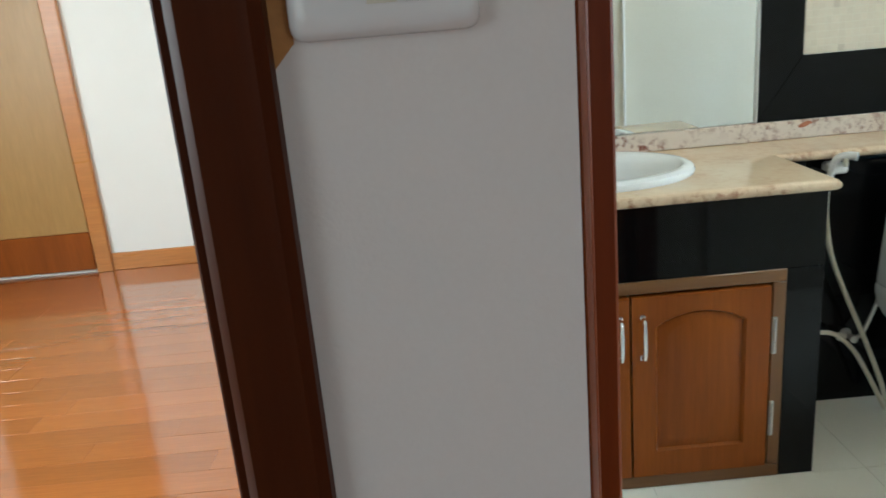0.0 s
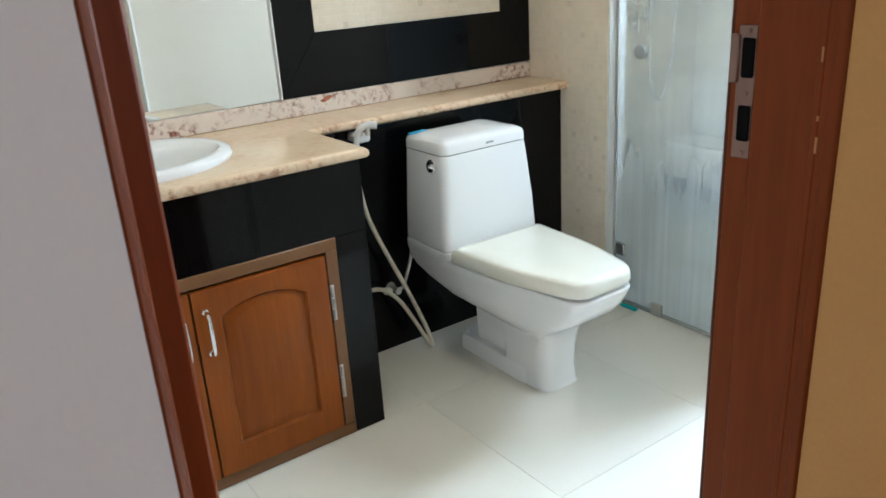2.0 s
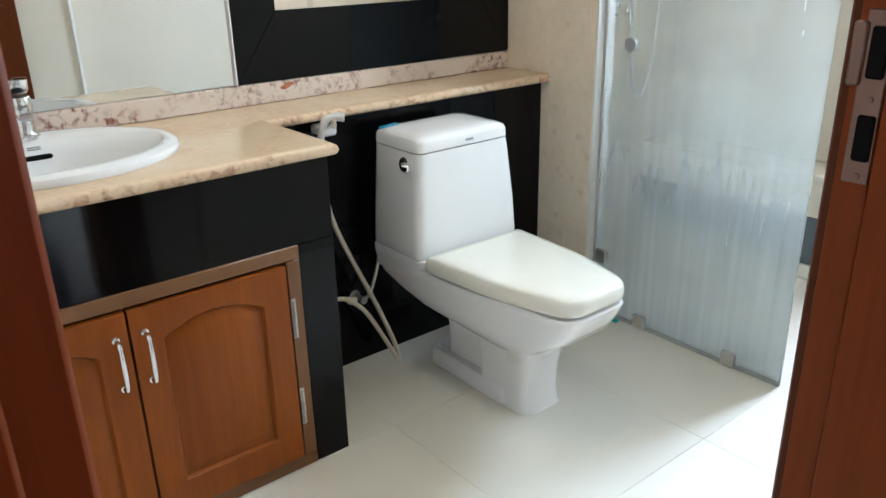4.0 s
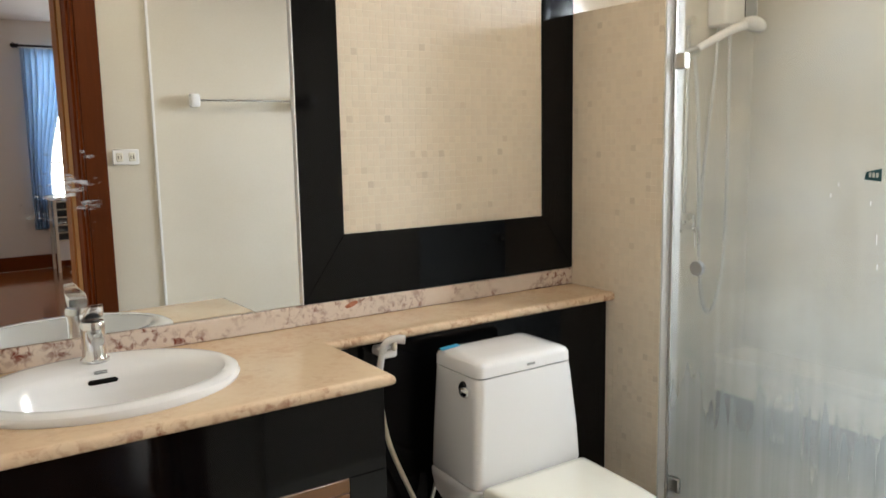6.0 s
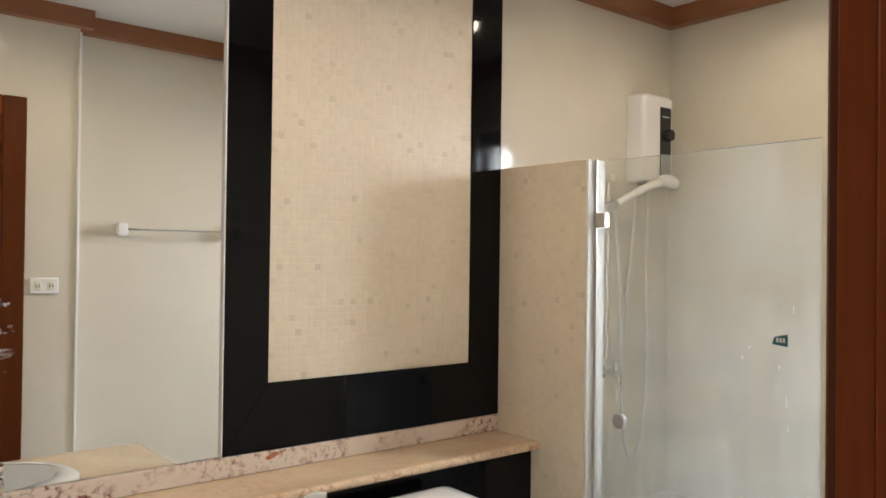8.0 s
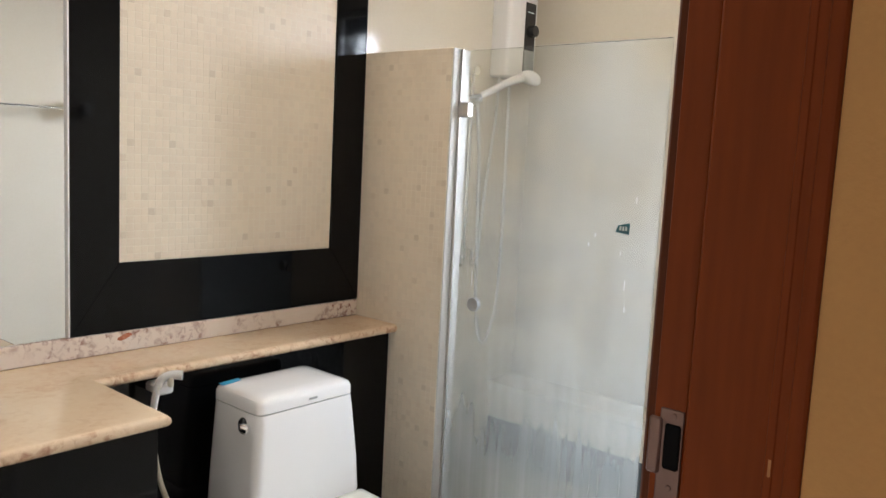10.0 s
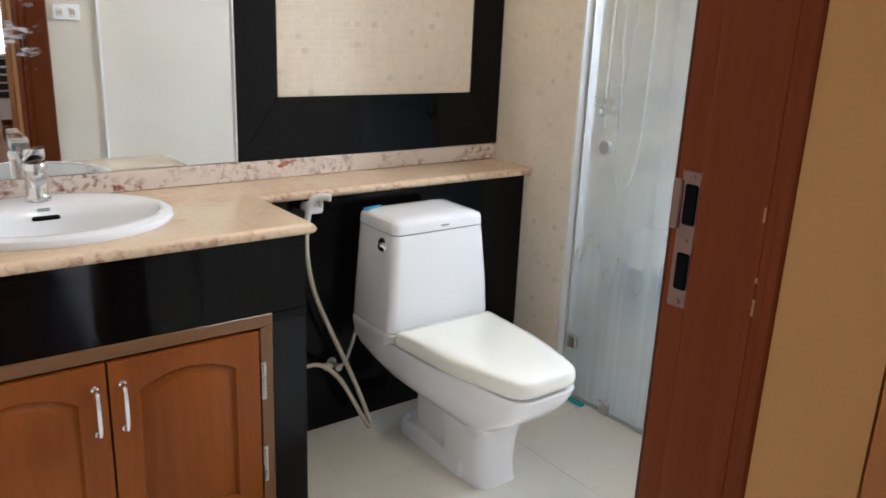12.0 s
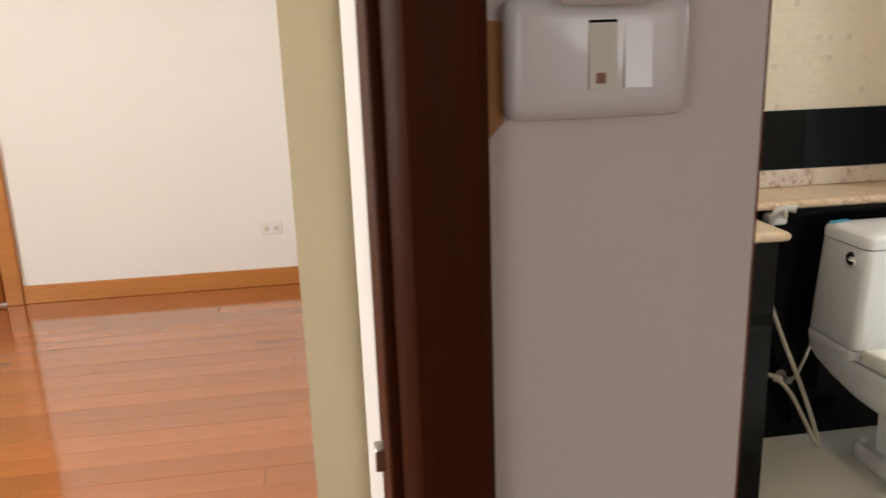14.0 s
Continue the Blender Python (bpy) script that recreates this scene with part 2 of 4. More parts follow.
def mirror_material():
    """Silvered glass with dried splashes in one place and a few drops elsewhere."""
    m = bpy.data.materials.new("mirror")
    m.use_nodes = True
    n, l = m.node_tree.nodes, m.node_tree.links
    b = n["Principled BSDF"]
    b.inputs["Base Color"].default_value = (0.90, 0.92, 0.91, 1)
    b.inputs["Metallic"].default_value, b.inputs["Roughness"].default_value = 1.0, 0.012
    co = n.new("ShaderNodeTexCoord")
    mp = n.new("ShaderNodeMapping")
    mp.inputs["Rotation"].default_value = (0, radians(35), 0)
    mp.inputs["Scale"].default_value = (1.0, 1.0, 2.6)
    l.new(co.outputs["Object"], mp.inputs[0])
    no = n.new("ShaderNodeTexNoise")
    no.inputs["Scale"].default_value, no.inputs["Detail"].default_value = 25, 5
    l.new(mp.outputs[0], no.inputs[0])
    dist = n.new("ShaderNodeVectorMath")
    dist.operation = "DISTANCE"
    dist.inputs[1].default_value = (-0.06, -0.01, 0.36)
    l.new(co.outputs["Object"], dist.inputs[0])
    near = n.new("ShaderNodeMapRange")
    near.inputs[1].default_value, near.inputs[2].default_value = 0.02, 0.20
    near.inputs[3].default_value, near.inputs[4].default_value = 0.14, -0.16
    l.new(dist.outputs["Value"], near.inputs[0])
    add = n.new("ShaderNodeMath")
    l.new(no.outputs[0], add.inputs[0])
    l.new(near.outputs[0], add.inputs[1])
    rp = n.new("ShaderNodeMapRange")
    rp.inputs[1].default_value, rp.inputs[2].default_value, rp.inputs[4].default_value = 0.63, 0.78, 0.6
    l.new(add.outputs[0], rp.inputs[0])
    di = n.new("ShaderNodeBsdfDiffuse")
    di.inputs[0].default_value = (0.72, 0.76, 0.82, 1)
    mix = n.new("ShaderNodeMixShader")
    l.new(rp.outputs[0], mix.inputs[0])
    l.new(b.outputs[0], mix.inputs[1])
    l.new(di.outputs[0], mix.inputs[2])
    l.new(mix.outputs[0], n["Material Output"].inputs[0])
    return m


def glass_material(name, clear=False):
    """Clear glass with a film of lime scale: streaks that run down, thicker near the floor."""
    m = bpy.data.materials.new(name)
    m.use_nodes = True
    n, l = m.node_tree.nodes, m.node_tree.links
    out = n["Material Output"]
    n.remove(n["Principled BSDF"])
    gl = n.new("ShaderNodeBsdfGlossy")
    gl.inputs["Roughness"].default_value = 0.03
    tr = n.new("ShaderNodeBsdfTransparent")
    tr.inputs[0].default_value = (0.96, 0.965, 0.94, 1)
    fr = n.new("ShaderNodeFresnel")
    fr.inputs[0].default_value = 1.35
    pane = n.new("ShaderNodeMixShader")
    l.new(fr.outputs[0], pane.inputs[0])
    l.new(tr.outputs[0], pane.inputs[1])
    l.new(gl.outputs[0], pane.inputs[2])
    if clear:
        l.new(pane.outputs[0], out.inputs[0])
        return m
    co = n.new("ShaderNodeTexCoord")
    mp = n.new("ShaderNodeMapping")
    mp.inputs["Scale"].default_value = (1, 1, 0.025)
    l.new(co.outputs["Object"], mp.inputs[0])
    st = n.new("ShaderNodeTexNoise")
    st.inputs["Scale"].default_value, st.inputs["Detail"].default_value, st.inputs["Distortion"].default_value = 40, 4, 0.0
    l.new(mp.outputs[0], st.inputs[0])
    cl = n.new("ShaderNodeTexNoise")
    cl.inputs["Scale"].default_value = 3
    l.new(co.outputs["Object"], cl.inputs[0])
    sep = n.new("ShaderNodeSeparateXYZ")
    l.new(co.outputs["Object"], sep.inputs[0])
    low = n.new("ShaderNodeValToRGB")
    low.color_ramp.elements[0].position, low.color_ramp.elements[0].color = 0.0, (0.70, 0.70, 0.70, 1)
    low.color_ramp.elements[1].position, low.color_ramp.elements[1].color = 1.0, (0.04, 0.04, 0.04, 1)
    for p, v in ((0.08, 0.62), (0.14, 0.52), (0.24, 0.48), (0.34, 0.38), (0.44, 0.24), (0.60, 0.11)):
        e = low.color_ramp.elements.new(p)
        e.color = (v, v, v, 1)
    hgt = n.new("ShaderNodeMapRange")
    hgt.inputs[1].default_value, hgt.inputs[2].default_value = 0.0, 1.8
    l.new(sep.outputs[2], hgt.inputs[0])
    l.new(hgt.outputs[0], low.inputs[0])
    a = n.new("ShaderNodeMath")
    a.operation = "MULTIPLY_ADD"
    a.inputs[1].default_value, a.inputs[2].default_value = 0.6, 0.70
    l.new(st.outputs[0], a.inputs[0])
    c = n.new("ShaderNodeMath")
    c.operation = "MULTIPLY"
    l.new(a.outputs[0], c.inputs[0])
    l.new(low.outputs[0], c.inputs[1])
    d = n.new("ShaderNodeMath")
    d.operation = "MULTIPLY_ADD"
    d.use_clamp = True
    d.inputs[1].default_value = 0.25
    l.new(cl.outputs[0], d.inputs[0])
    sub = n.new("ShaderNodeMath")
    sub.operation = "SUBTRACT"
    sub.inputs[1].default_value = 0.12
    l.new(c.outputs[0], sub.inputs[0])
    l.new(sub.outputs[0], d.inputs[2])
    haze = n.new("ShaderNodeMixShader")
    haze.inputs[0].default_value = 0.5
    di, tl = n.new("ShaderNodeBsdfDiffuse"), n.new("ShaderNodeBsdfTranslucent")
    for x in (di, tl):
        x.inputs[0].default_value = (0.46, 0.485, 0.48, 1)
    l.new(di.outputs[0], haze.inputs[1])
    l.new(tl.outputs[0], haze.inputs[2])
    full = n.new("ShaderNodeMixShader")
    l.new(d.outputs[0], full.inputs[0])
    l.new(pane.outputs[0], full.inputs[1])
    l.new(haze.outputs[0], full.inputs[2])
    l.new(full.outputs[0], out.inputs[0])
    return m


def cloth(name, colour):
    m = bpy.data.materials.new(name)
    m.use_nodes = True
    n, l = m.node_tree.nodes, m.node_tree.links
    n.remove(n["Principled BSDF"])
    di, tl, mix = n.new("ShaderNodeBsdfDiffuse"), n.new("ShaderNodeBsdfTranslucent"), n.new("ShaderNodeMixShader")
    no, hs = n.new("ShaderNodeTexNoise"), n.new("ShaderNodeMix")
    no.inputs["Scale"].default_value = 14
    hs.data_type = "RGBA"
    hs.inputs[6].default_value, hs.inputs[7].default_value = (*colour, 1), (*[c * 0.85 for c in colour], 1)
    l.new(no.outputs[0], hs.inputs[0])
    for x in (di, tl):
        l.new(hs.outputs[2], x.inputs[0])
    mix.inputs[0].default_value = 0.65
    l.new(di.outputs[0], mix.inputs[1])
    l.new(tl.outputs[0], mix.inputs[2])
    l.new(mix.outputs[0], n["Material Output"].inputs[0])
    return m


M["curtain"] = cloth("blue_curtain_cloth", (0.62, 0.77, 0.93))
M["mirror"] = mirror_material()
M["shower_glass"] = glass_material("scaled_shower_glass")
M["pane"] = glass_material("window_glass", clear=True)


def glow(name, colour, strength):
    m = bpy.data.materials.new(name)
    m.use_nodes = True
    n = m.node_tree.nodes
    n.remove(n["Principled BSDF"])
    e = n.new("ShaderNodeEmission")
    e.inputs[0].default_value, e.inputs[1].default_value = (*colour, 1), strength
    m.node_tree.links.new(e.outputs[0], n["Material Output"].inputs[0])
    return m


M["lamp_glow"] = glow("lamp_glow", (1.0, 0.86, 0.62), 70)
M["daylight"] = glow("daylight_beyond", (0.80, 0.90, 1.0), 4.0)

# ---- shapes ----


def box(x0, x1, y0, y1, z0, z1, bevel=0.0, seg=1, bm=None):
    b = bmesh.new()
    bmesh.ops.create_cube(b, size=1)
    for v in b.verts:
        v.co = Vector((x0 + (v.co.x + 0.5) * (x1 - x0), y0 + (v.co.y + 0.5) * (y1 - y0), z0 + (v.co.z + 0.5) * (z1 - z0)))
    if bevel:
        bmesh.ops.bevel(b, geom=b.edges[:], offset=bevel, segments=seg, affect="EDGES", profile=0.5)
    return merge(bm, b)


def merge(bm, b):
    """Adds b to bm, or is b if there is no bm yet."""
    if bm is None:
        return b
    me = bpy.data.meshes.new("tmp")
    b.to_mesh(me)
    bm.from_mesh(me)
    b.free()
    bpy.data.meshes.remove(me)
    return bm


def loft(rings, cap=True, closed=True, bm=None):
    """Skin over rings of as many points each."""
    b = bmesh.new()
    rows = [[b.verts.new(p) for p in ring] for ring in rings]
    n = len(rings[0])
    for r0, r1 in zip(rows, rows[1:]):
        for i in range(n if closed else n - 1):
            b.faces.new((r0[i], r0[(i + 1) % n], r1[(i + 1) % n], r1[i]))
    if cap:
        b.faces.new(rows[0][::-1])
        b.faces.new(rows[-1])
    bmesh.ops.recalc_face_normals(b, faces=b.faces[:])
    return merge(bm, b)


def tube(points, r, n=10, bm=None, steps=6):
    """A round tube along a smooth line through the points."""
    pts = [Vector(p) for p in points]
    if len(pts) > 2:
        ext = [2 * pts[0] - pts[1], *pts, 2 * pts[-1] - pts[-2]]
        fine = []
        for a, p, q, d in zip(ext, ext[1:], ext[2:], ext[3:]):
            for s in range(steps):
                u = s / steps
                fine.append(0.5 * (2 * p + (q - a) * u + (2 * a - 5 * p + 4 * q - d) * u * u + (3 * p - a - 3 * q + d) * u ** 3))
        pts = fine + [pts[-1]]
    rings, side = [], None
    for i, p in enumerate(pts):
        way = (pts[min(i + 1, len(pts) - 1)] - pts[max(i - 1, 0)]).normalized()
        side = way.orthogonal().normalized() if side is None else (side - way * side.dot(way)).normalized()
        up = way.cross(side)
        rr = r(i / (len(pts) - 1)) if callable(r) else r
        rings.append([p + rr * (math.cos(k * math.tau / n) * side + math.sin(k * math.tau / n) * up) for k in range(n)])
    return loft(rings, bm=bm)


def lathe(profile, centre, axis=(0, 0, 1), n=24, bm=None):
    """A turned shape: rows of (radius, height along the axis)."""
    q = Vector((0, 0, 1)).rotation_difference(Vector(axis).normalized())
    rings = [[Vector(centre) + q @ Vector((r * math.cos(k * math.tau / n), r * math.sin(k * math.tau / n), h)) for k in range(n)] for r, h in profile]
    return loft(rings, bm=bm)


def rounded(corners, r, seg=5):
    """A polygon with rounded corners, as (x, y) points."""
    out, n = [], len(corners)
    for i in range(n):
        p, a, b = Vector(corners[i]), Vector(corners[i - 1]), Vector(corners[(i + 1) % n])
        rr = r[i] if isinstance(r, (list, tuple)) else r
        p0, p1 = p + (a - p).normalized() * rr, p + (b - p).normalized() * rr
        for s in range(seg + 1):
            u = s / seg
            out.append((1 - u) ** 2 * p0 + 2 * u * (1 - u) * p + u * u * p1)
    return [(v.x, v.y) for v in out]


def slab(outline, z0, z1, r=0.004, bm=None):
    """A plate of that outline in plan, its top and bottom edges eased."""
    cx = sum(p[0] for p in outline) / len(outline)
    cy = sum(p[1] for p in outline) / len(outline)

    def ring(inset, z):
        res = []
        for x, y in outline:
            d = math.hypot(x - cx, y - cy)
            k = 1 - inset / max(d, 1e-6)
            res.append((cx + (x - cx) * k, cy + (y - cy) * k, z))
        return res
    return loft([ring(r, z0), ring(r * 0.3, z0 + r * 0.3), ring(0, z0 + r), ring(0, z1 - r), ring(r * 0.3, z1 - r * 0.3), ring(r, z1)], bm=bm)


def finish(name, bm, mat, smooth=True):
    me = bpy.data.meshes.new(name)
    bm.to_mesh(me)
    bm.free()
    if smooth:
        for p in me.polygons:
            p.use_smooth = True
        me.set_sharp_from_angle(angle=radians(38))
    me.materials.append(M[mat])
    return me


def solid(name, bm, mat, label="", category="", group="", kind=""):
    """A thing or a piece of the setting that is one mesh."""
    return tagged(new(name, finish(name, bm, mat)), label, category, group, kind)


def thing(name, at, label, category, group="", kind=""):
    ob = new(name)
    ob.empty_display_size = 0.05
    ob.location = at
    return tagged(ob, label, category, group, kind)


def top(ob):
    v = Vector((0, 0, 0))
    while ob is not None:
        v += ob.location
        ob = ob.parent
    return v


def part(name, bm, mat, parent, label=""):
    """Links a bmesh, in world places, as one mesh under a thing or a part."""
    off = top(parent)
    for v in bm.verts:
        v.co -= off
    ob = new(name, finish(name, bm, mat))
    ob.parent = parent
    return tagged(ob, label)


def setting(name, bm, mat, label, category="wall"):
    return solid(name, bm, mat, label, category, kind="structure")


# ---- the setting ----
T = 0.10
CEIL = 2.60
# bathroom walls
setting("wall_north", box(-2.23, 1.16, 0.0, T, 0, CEIL), "wall_tile", "glossy cream tiled bathroom wall behind the mirror", "wall")
setting("wall_west", box(-2.23, -2.13, -1.80, 0.0, 0, CEIL), "wall_tile", "glossy cream tiled bathroom side wall beside the vanity", "wall")
b = box(1.06, 1.16, -2.01, -1.43, 0, CEIL)
box(1.06, 1.16, -1.02, 0.0, 0, CEIL, bm=b)
box(1.06, 1.16, -1.43, -1.02, 0, 1.22, bm=b)
box(1.06, 1.16, -1.43, -1.02, 2.24, CEIL, bm=b)
setting("wall_east", b, "wall_tile", "cream tiled shower wall with a small barred window", "wall")
b = box(-2.23, -2.02, -1.945, -1.80, 0, 2.75)
box(-2.02, -1.265, -1.945, -1.80, 2.11, 2.75, bm=b)
box(-1.265, -0.95, -1.937, -1.80, 0, 2.75, bm=b)
setting("wall_south", b, "wall_tile", "cream tiled bathroom wall around the doorway", "wall")
setting("wall_south_recess", box(-0.95, 1.16, -2.01, -1.91, 0, 2.75), "wall_tile", "cream tiled recessed wall with a towel rail", "wall")
setting("tile_trim", box(-0.955, -0.942, -1.806, -1.792, 0, 2.50, 0.002), "white_plastic", "thin white edge trim on a tiled corner", "trim")
# painted outer skins, bedroom side
b = box(-2.19, -2.0126, -1.965, -1.945, 0, 2.75)
box(-2.19, -1.29, -1.965, -1.945, 2.13, 2.75, bm=b)
setting("wall_hall", b, "wall_paint", "grey-white painted wall between two doorways", "wall")
setting("wall_hall_upper", box(-3.15, -2.19, -1.965, -1.82, 2.13, 2.75), "white_wall", "white painted wall over the doorway", "wall")
setting("wall_hall_side", box(-4.70, -3.15, -1.965, -1.82, 0, 2.75), "white_wall", "white painted wall beside the doorway", "wall")
setting("wall_pilaster", box(-1.288, -0.95, -2.045, -1.9375, 0, 2.75), "tan_wall", "narrow tan painted wall beside the bathroom doorway", "wall")
setting("wall_bedroom_north", box(-0.95, 1.70, -2.11, -2.01, 0, 2.75), "white_wall", "white painted bedroom wall", "wall")
setting("ceiling", box(-2.23, 1.16, -2.01, T, CEIL, CEIL + 0.08), "ceiling", "white painted bathroom ceiling", "ceiling")
setting("bathroom_floor", box(-2.23, 1.16, -1.945, T, -0.10, -0.0012), "floor_grout", "pale grout bed of the bathroom floor", "floor")
# cornice
b = box(-2.13, 1.06, -0.05, 0.0, 2.515, CEIL)
box(1.01, 1.06, -1.91, -0.05, 2.515, CEIL, bm=b)
box(-0.95, 1.01, -1.91, -1.86, 2.515, CEIL, bm=b)
box(-2.13, -0.90, -1.80, -1.75, 2.515, CEIL, bm=b)
setting("trim", b, "crown", "brown wooden cornice along the ceiling", "trim")
# left room
setting("left_room_floor", box(-5.45, -2.23, -1.945, 2.10, -0.10, -0.012), "plank_under", "dark underlay of a plank floor", "floor")
setting("wall_left_room_north", box(-5.45, -2.13, 2.10, 2.20, 0, 2.75), "white_wall", "bright white painted wall of the next room", "wall")
# out of view; the opening is added for the next room's lamp
b = box(-5.55, -5.45, -1.965, -1.65, 0, 2.75)
box(-5.55, -5.45, 0.25, 2.20, 0, 2.75, bm=b)
box(-5.55, -5.45, -1.65, 0.25, 0, 0.85, bm=b)
box(-5.55, -5.45, -1.65, 0.25, 2.35, 2.75, bm=b)
setting("wall_left_room_west", b, "white_wall", "unseen white wall with an opening added to light the next room", "wall")
setting("wall_left_room_east", box(-2.33, -2.23, 0.10, 2.10, 0, 2.75), "white_wall", "white painted wall of the next room", "wall")
setting("wall_left_room_pier", box(-2.334, -2.231, -1.30, 0.10, 0, 2.75), "beige_wall", "cream painted projecting wall corner", "wall")
setting("wall_left_room_reveal", box(-2.250, -2.231, -1.78, -1.32, 0, 2.75), "white_wall", "white plaster reveal behind the door frame", "wall")
setting("ceiling_left_room", box(-5.55, -2.13, -1.965, 2.20, 2.75, 2.83), "ceiling", "white ceiling of the next room", "ceiling")
# bedroom
setting("bedroom_floor", box(-4.70, 1.70, -7.75, -1.946, -0.10, -0.012), "plank_under", "dark underlay of a plank floor", "floor")
b = box(-4.70, -0.60, -7.85, -7.75, 0, 2.75)
box(0.98, 1.70, -7.85, -7.75, 0, 2.75, bm=b)
box(-0.60, 0.98, -7.85, -7.75, 0, 0.80, bm=b)
box(-0.60, 0.98, -7.85, -7.75, 2.40, 2.75, bm=b)
setting("wall_bedroom_south", b, "white_wall", "white bedroom wall with a bright window", "wall")
setting("wall_bedroom_east", box(1.70, 1.80, -7.85, -2.01, 0, 2.75), "white_wall", "white painted bedroom wall", "wall")
# unseen wall, its opening added for the west fill light
b = box(-4.80, -4.70, -7.85, -5.60, 0, 2.75)
box(-4.80, -4.70, -3.80, -1.82, 0, 2.75, bm=b)
box(-4.80, -4.70, -5.60, -3.80, 0, 0.85, bm=b)
box(-4.80, -4.70, -5.60, -3.80, 2.35, 2.75, bm=b)
setting("wall_bedroom_west", b, "white_wall", "white painted bedroom wall with an opening added for the fill light", "wall")
setting("ceiling_bedroom", box(-4.80, 1.80, -7.85, -1.965, 2.75, 2.83), "ceiling", "white bedroom ceiling", "ceiling")
setting("ground", box(-60, 60, -60, 60, -3.3, -3.2), "beige_wall", "pale ground outside the house", "ground")
setting("baseboard", box(-4.10, -2.33, 2.082, 2.10, 0.0, 0.105, 0.004), "skirting", "varnished orange wooden skirting board", "baseboard")
setting("baseboard_bedroom", box(-4.70, 1.70, -7.75, -7.732, 0.0, 0.16, 0.004), "frame_wood_x", "brown wooden bedroom skirting board", "baseboard")


def door_frame(name, x0, x1, label):
    """A rebated wooden frame in the doorway between x0 and x1, with mouldings on both faces."""
    d = thing(name, ((x0 + x1) / 2, -1.87, 0), label, "door frame", kind="structure")
    H = 2.06

    part("jamb", box(x1, x1 + 0.03, -1.926, -1.8325, 0, H + 0.03, 0.003), "frame_wood", d)
    part("rebate", box(x1 + 0.011, x1 + 0.03, -1.8295, -1.797, 0, H + 0.03, 0.001), "frame_wood", d)
    part("jamb", box(x0 - 0.026, x0 - 0.007, -1.9358, -1.875, 0, H + 0.03, 0.002), "frame_wood", d)
    part("rebate", box(x0 - 0.026, x0 + 0.008, -1.8748, -1.8262, 0, H + 0.03, 0.002), "frame_wood", d)
    part("stop", box(x0 - 0.026, x0 + 0.038, -1.826, -1.797, 0, H + 0.03, 0.003), "frame_wood", d)
    part("head", box(x0, x1, -1.935, -1.842, H, H + 0.05, 0.003), "frame_wood_x", d)
    return d


df = door_frame("door_1", -1.993, -1.290, "dark red-brown varnished wooden bathroom door frame without its leaf in view")
# moulded edge on the hall side, left upright
prof = [(-2.0123, -1.936), (-2.0123, -1.9625), (-2.0105, -1.9640), (-2.0085, -1.961), (-2.005, -1.953), (-2.003, -1.948), (-2.003, -1.942), (-2.001, -1.936)]
part("moulding", loft([[(x, y, z) for x, y in prof] for z in (0, 2.085)]), "frame_wood", df)
part("moulding", box(-1.2918, -1.27, -1.937, -1.921, 0, 2.085, 0.003), "frame_wood", df)
part("bead", box(-1.2911, -1.27, -1.914, -1.906, 0, 2.06, 0.0012), "frame_wood", df)
part("moulding", box(-2.019, -1.288, -1.974, -1.936, 2.062, 2.12, 0.004), "frame_wood_x", df)
# flat casing on the bathroom side
part("casing", box(-1.268, -1.172, -1.800, -1.782, 0, 2.16, 0.004), "casing_wood", df)
part("casing", box(-2.07, -1.960, -1.800, -1.782, 0, 2.16, 0.004), "casing_wood", df)
part("casing", box(-1.959, -1.269, -1.800, -1.782, 2.075, 2.16, 0.004), "frame_wood_x", df)
# strike plate with its two holes on the rebate
sp = part("strike_plate", box(-1.2806, -1.2775, -1.828, -1.804, 1.052, 1.206, 0.0008), "dull_steel", df, "worn steel strike plate with two holes")
part("keyhole", box(-1.2822, -1.2795, -1.826, -1.810, 1.147, 1.192, 0.002), "dark", sp)
part("keyhole", box(-1.2822, -1.2795, -1.826, -1.810, 1.073, 1.115, 0.002), "dark", sp)
part("lip", box(-1.2835, -1.2785, -1.807, -1.794, 1.140, 1.196, 0.002), "dull_steel", sp)
for z in (1.2, 1.129, 1.059):
    part("screw", lathe([(0.0001, 0), (0.003, 0.0), (0.0025, 0.001), (0.0001, 0.0012)], (-1.2806, -1.818, z), (-1, 0, 0), 8), "dull_steel", sp)
for y, z, hgt in ((-1.911, 1.18, 0.008), (-1.913, 1.113, 0.003), (-1.914, 1.084, 0.009)):
    part("chip", box(-1.2912, -1.2898, y - 0.0015, y + 0.0015, z - hgt, z + hgt, 0.0003), "orange_patch", df, "pale chip in the varnish")
hg = part("hinge", box(-1.967, -1.9545, -1.8285, -1.8255, 1.338, 1.45, 0.0008), "hinge_metal", df, "bright steel butt hinge")

d2 = thing("door_2", (-2.22, -1.9, 0), "dark brown wooden frame of the doorway to the next room", "door frame", kind="structure")
prof = [(-2.189, -1.966), (-2.189, -1.982), (-2.196, -1.988), (-2.206, -1.985), (-2.214, -1.988), (-2.236, -1.988), (-2.243, -1.982), (-2.247, -1.966)]
part("casing", loft([[(x, y, z) for x, y in prof] for z in (0, 2.13)]), "dark_wood", d2)
part("jamb", box(-2.255, -2.19, -1.9655, -1.86, 0, 2.13, 0.002), "dark_wood", d2)
part("stop", box(-2.247, -2.232, -1.86, -1.80, 0, 2.13, 0.002), "frame_wood", d2)
part("latch", box(-2.262, -2.252, -1.91, -1.895, 1.05, 1.068, 0.001), "steel", d2, "small brass catch")
part("head", box(-3.10, -2.255, -1.975, -1.86, 2.07, 2.13, 0.003), "frame_wood_x", d2)
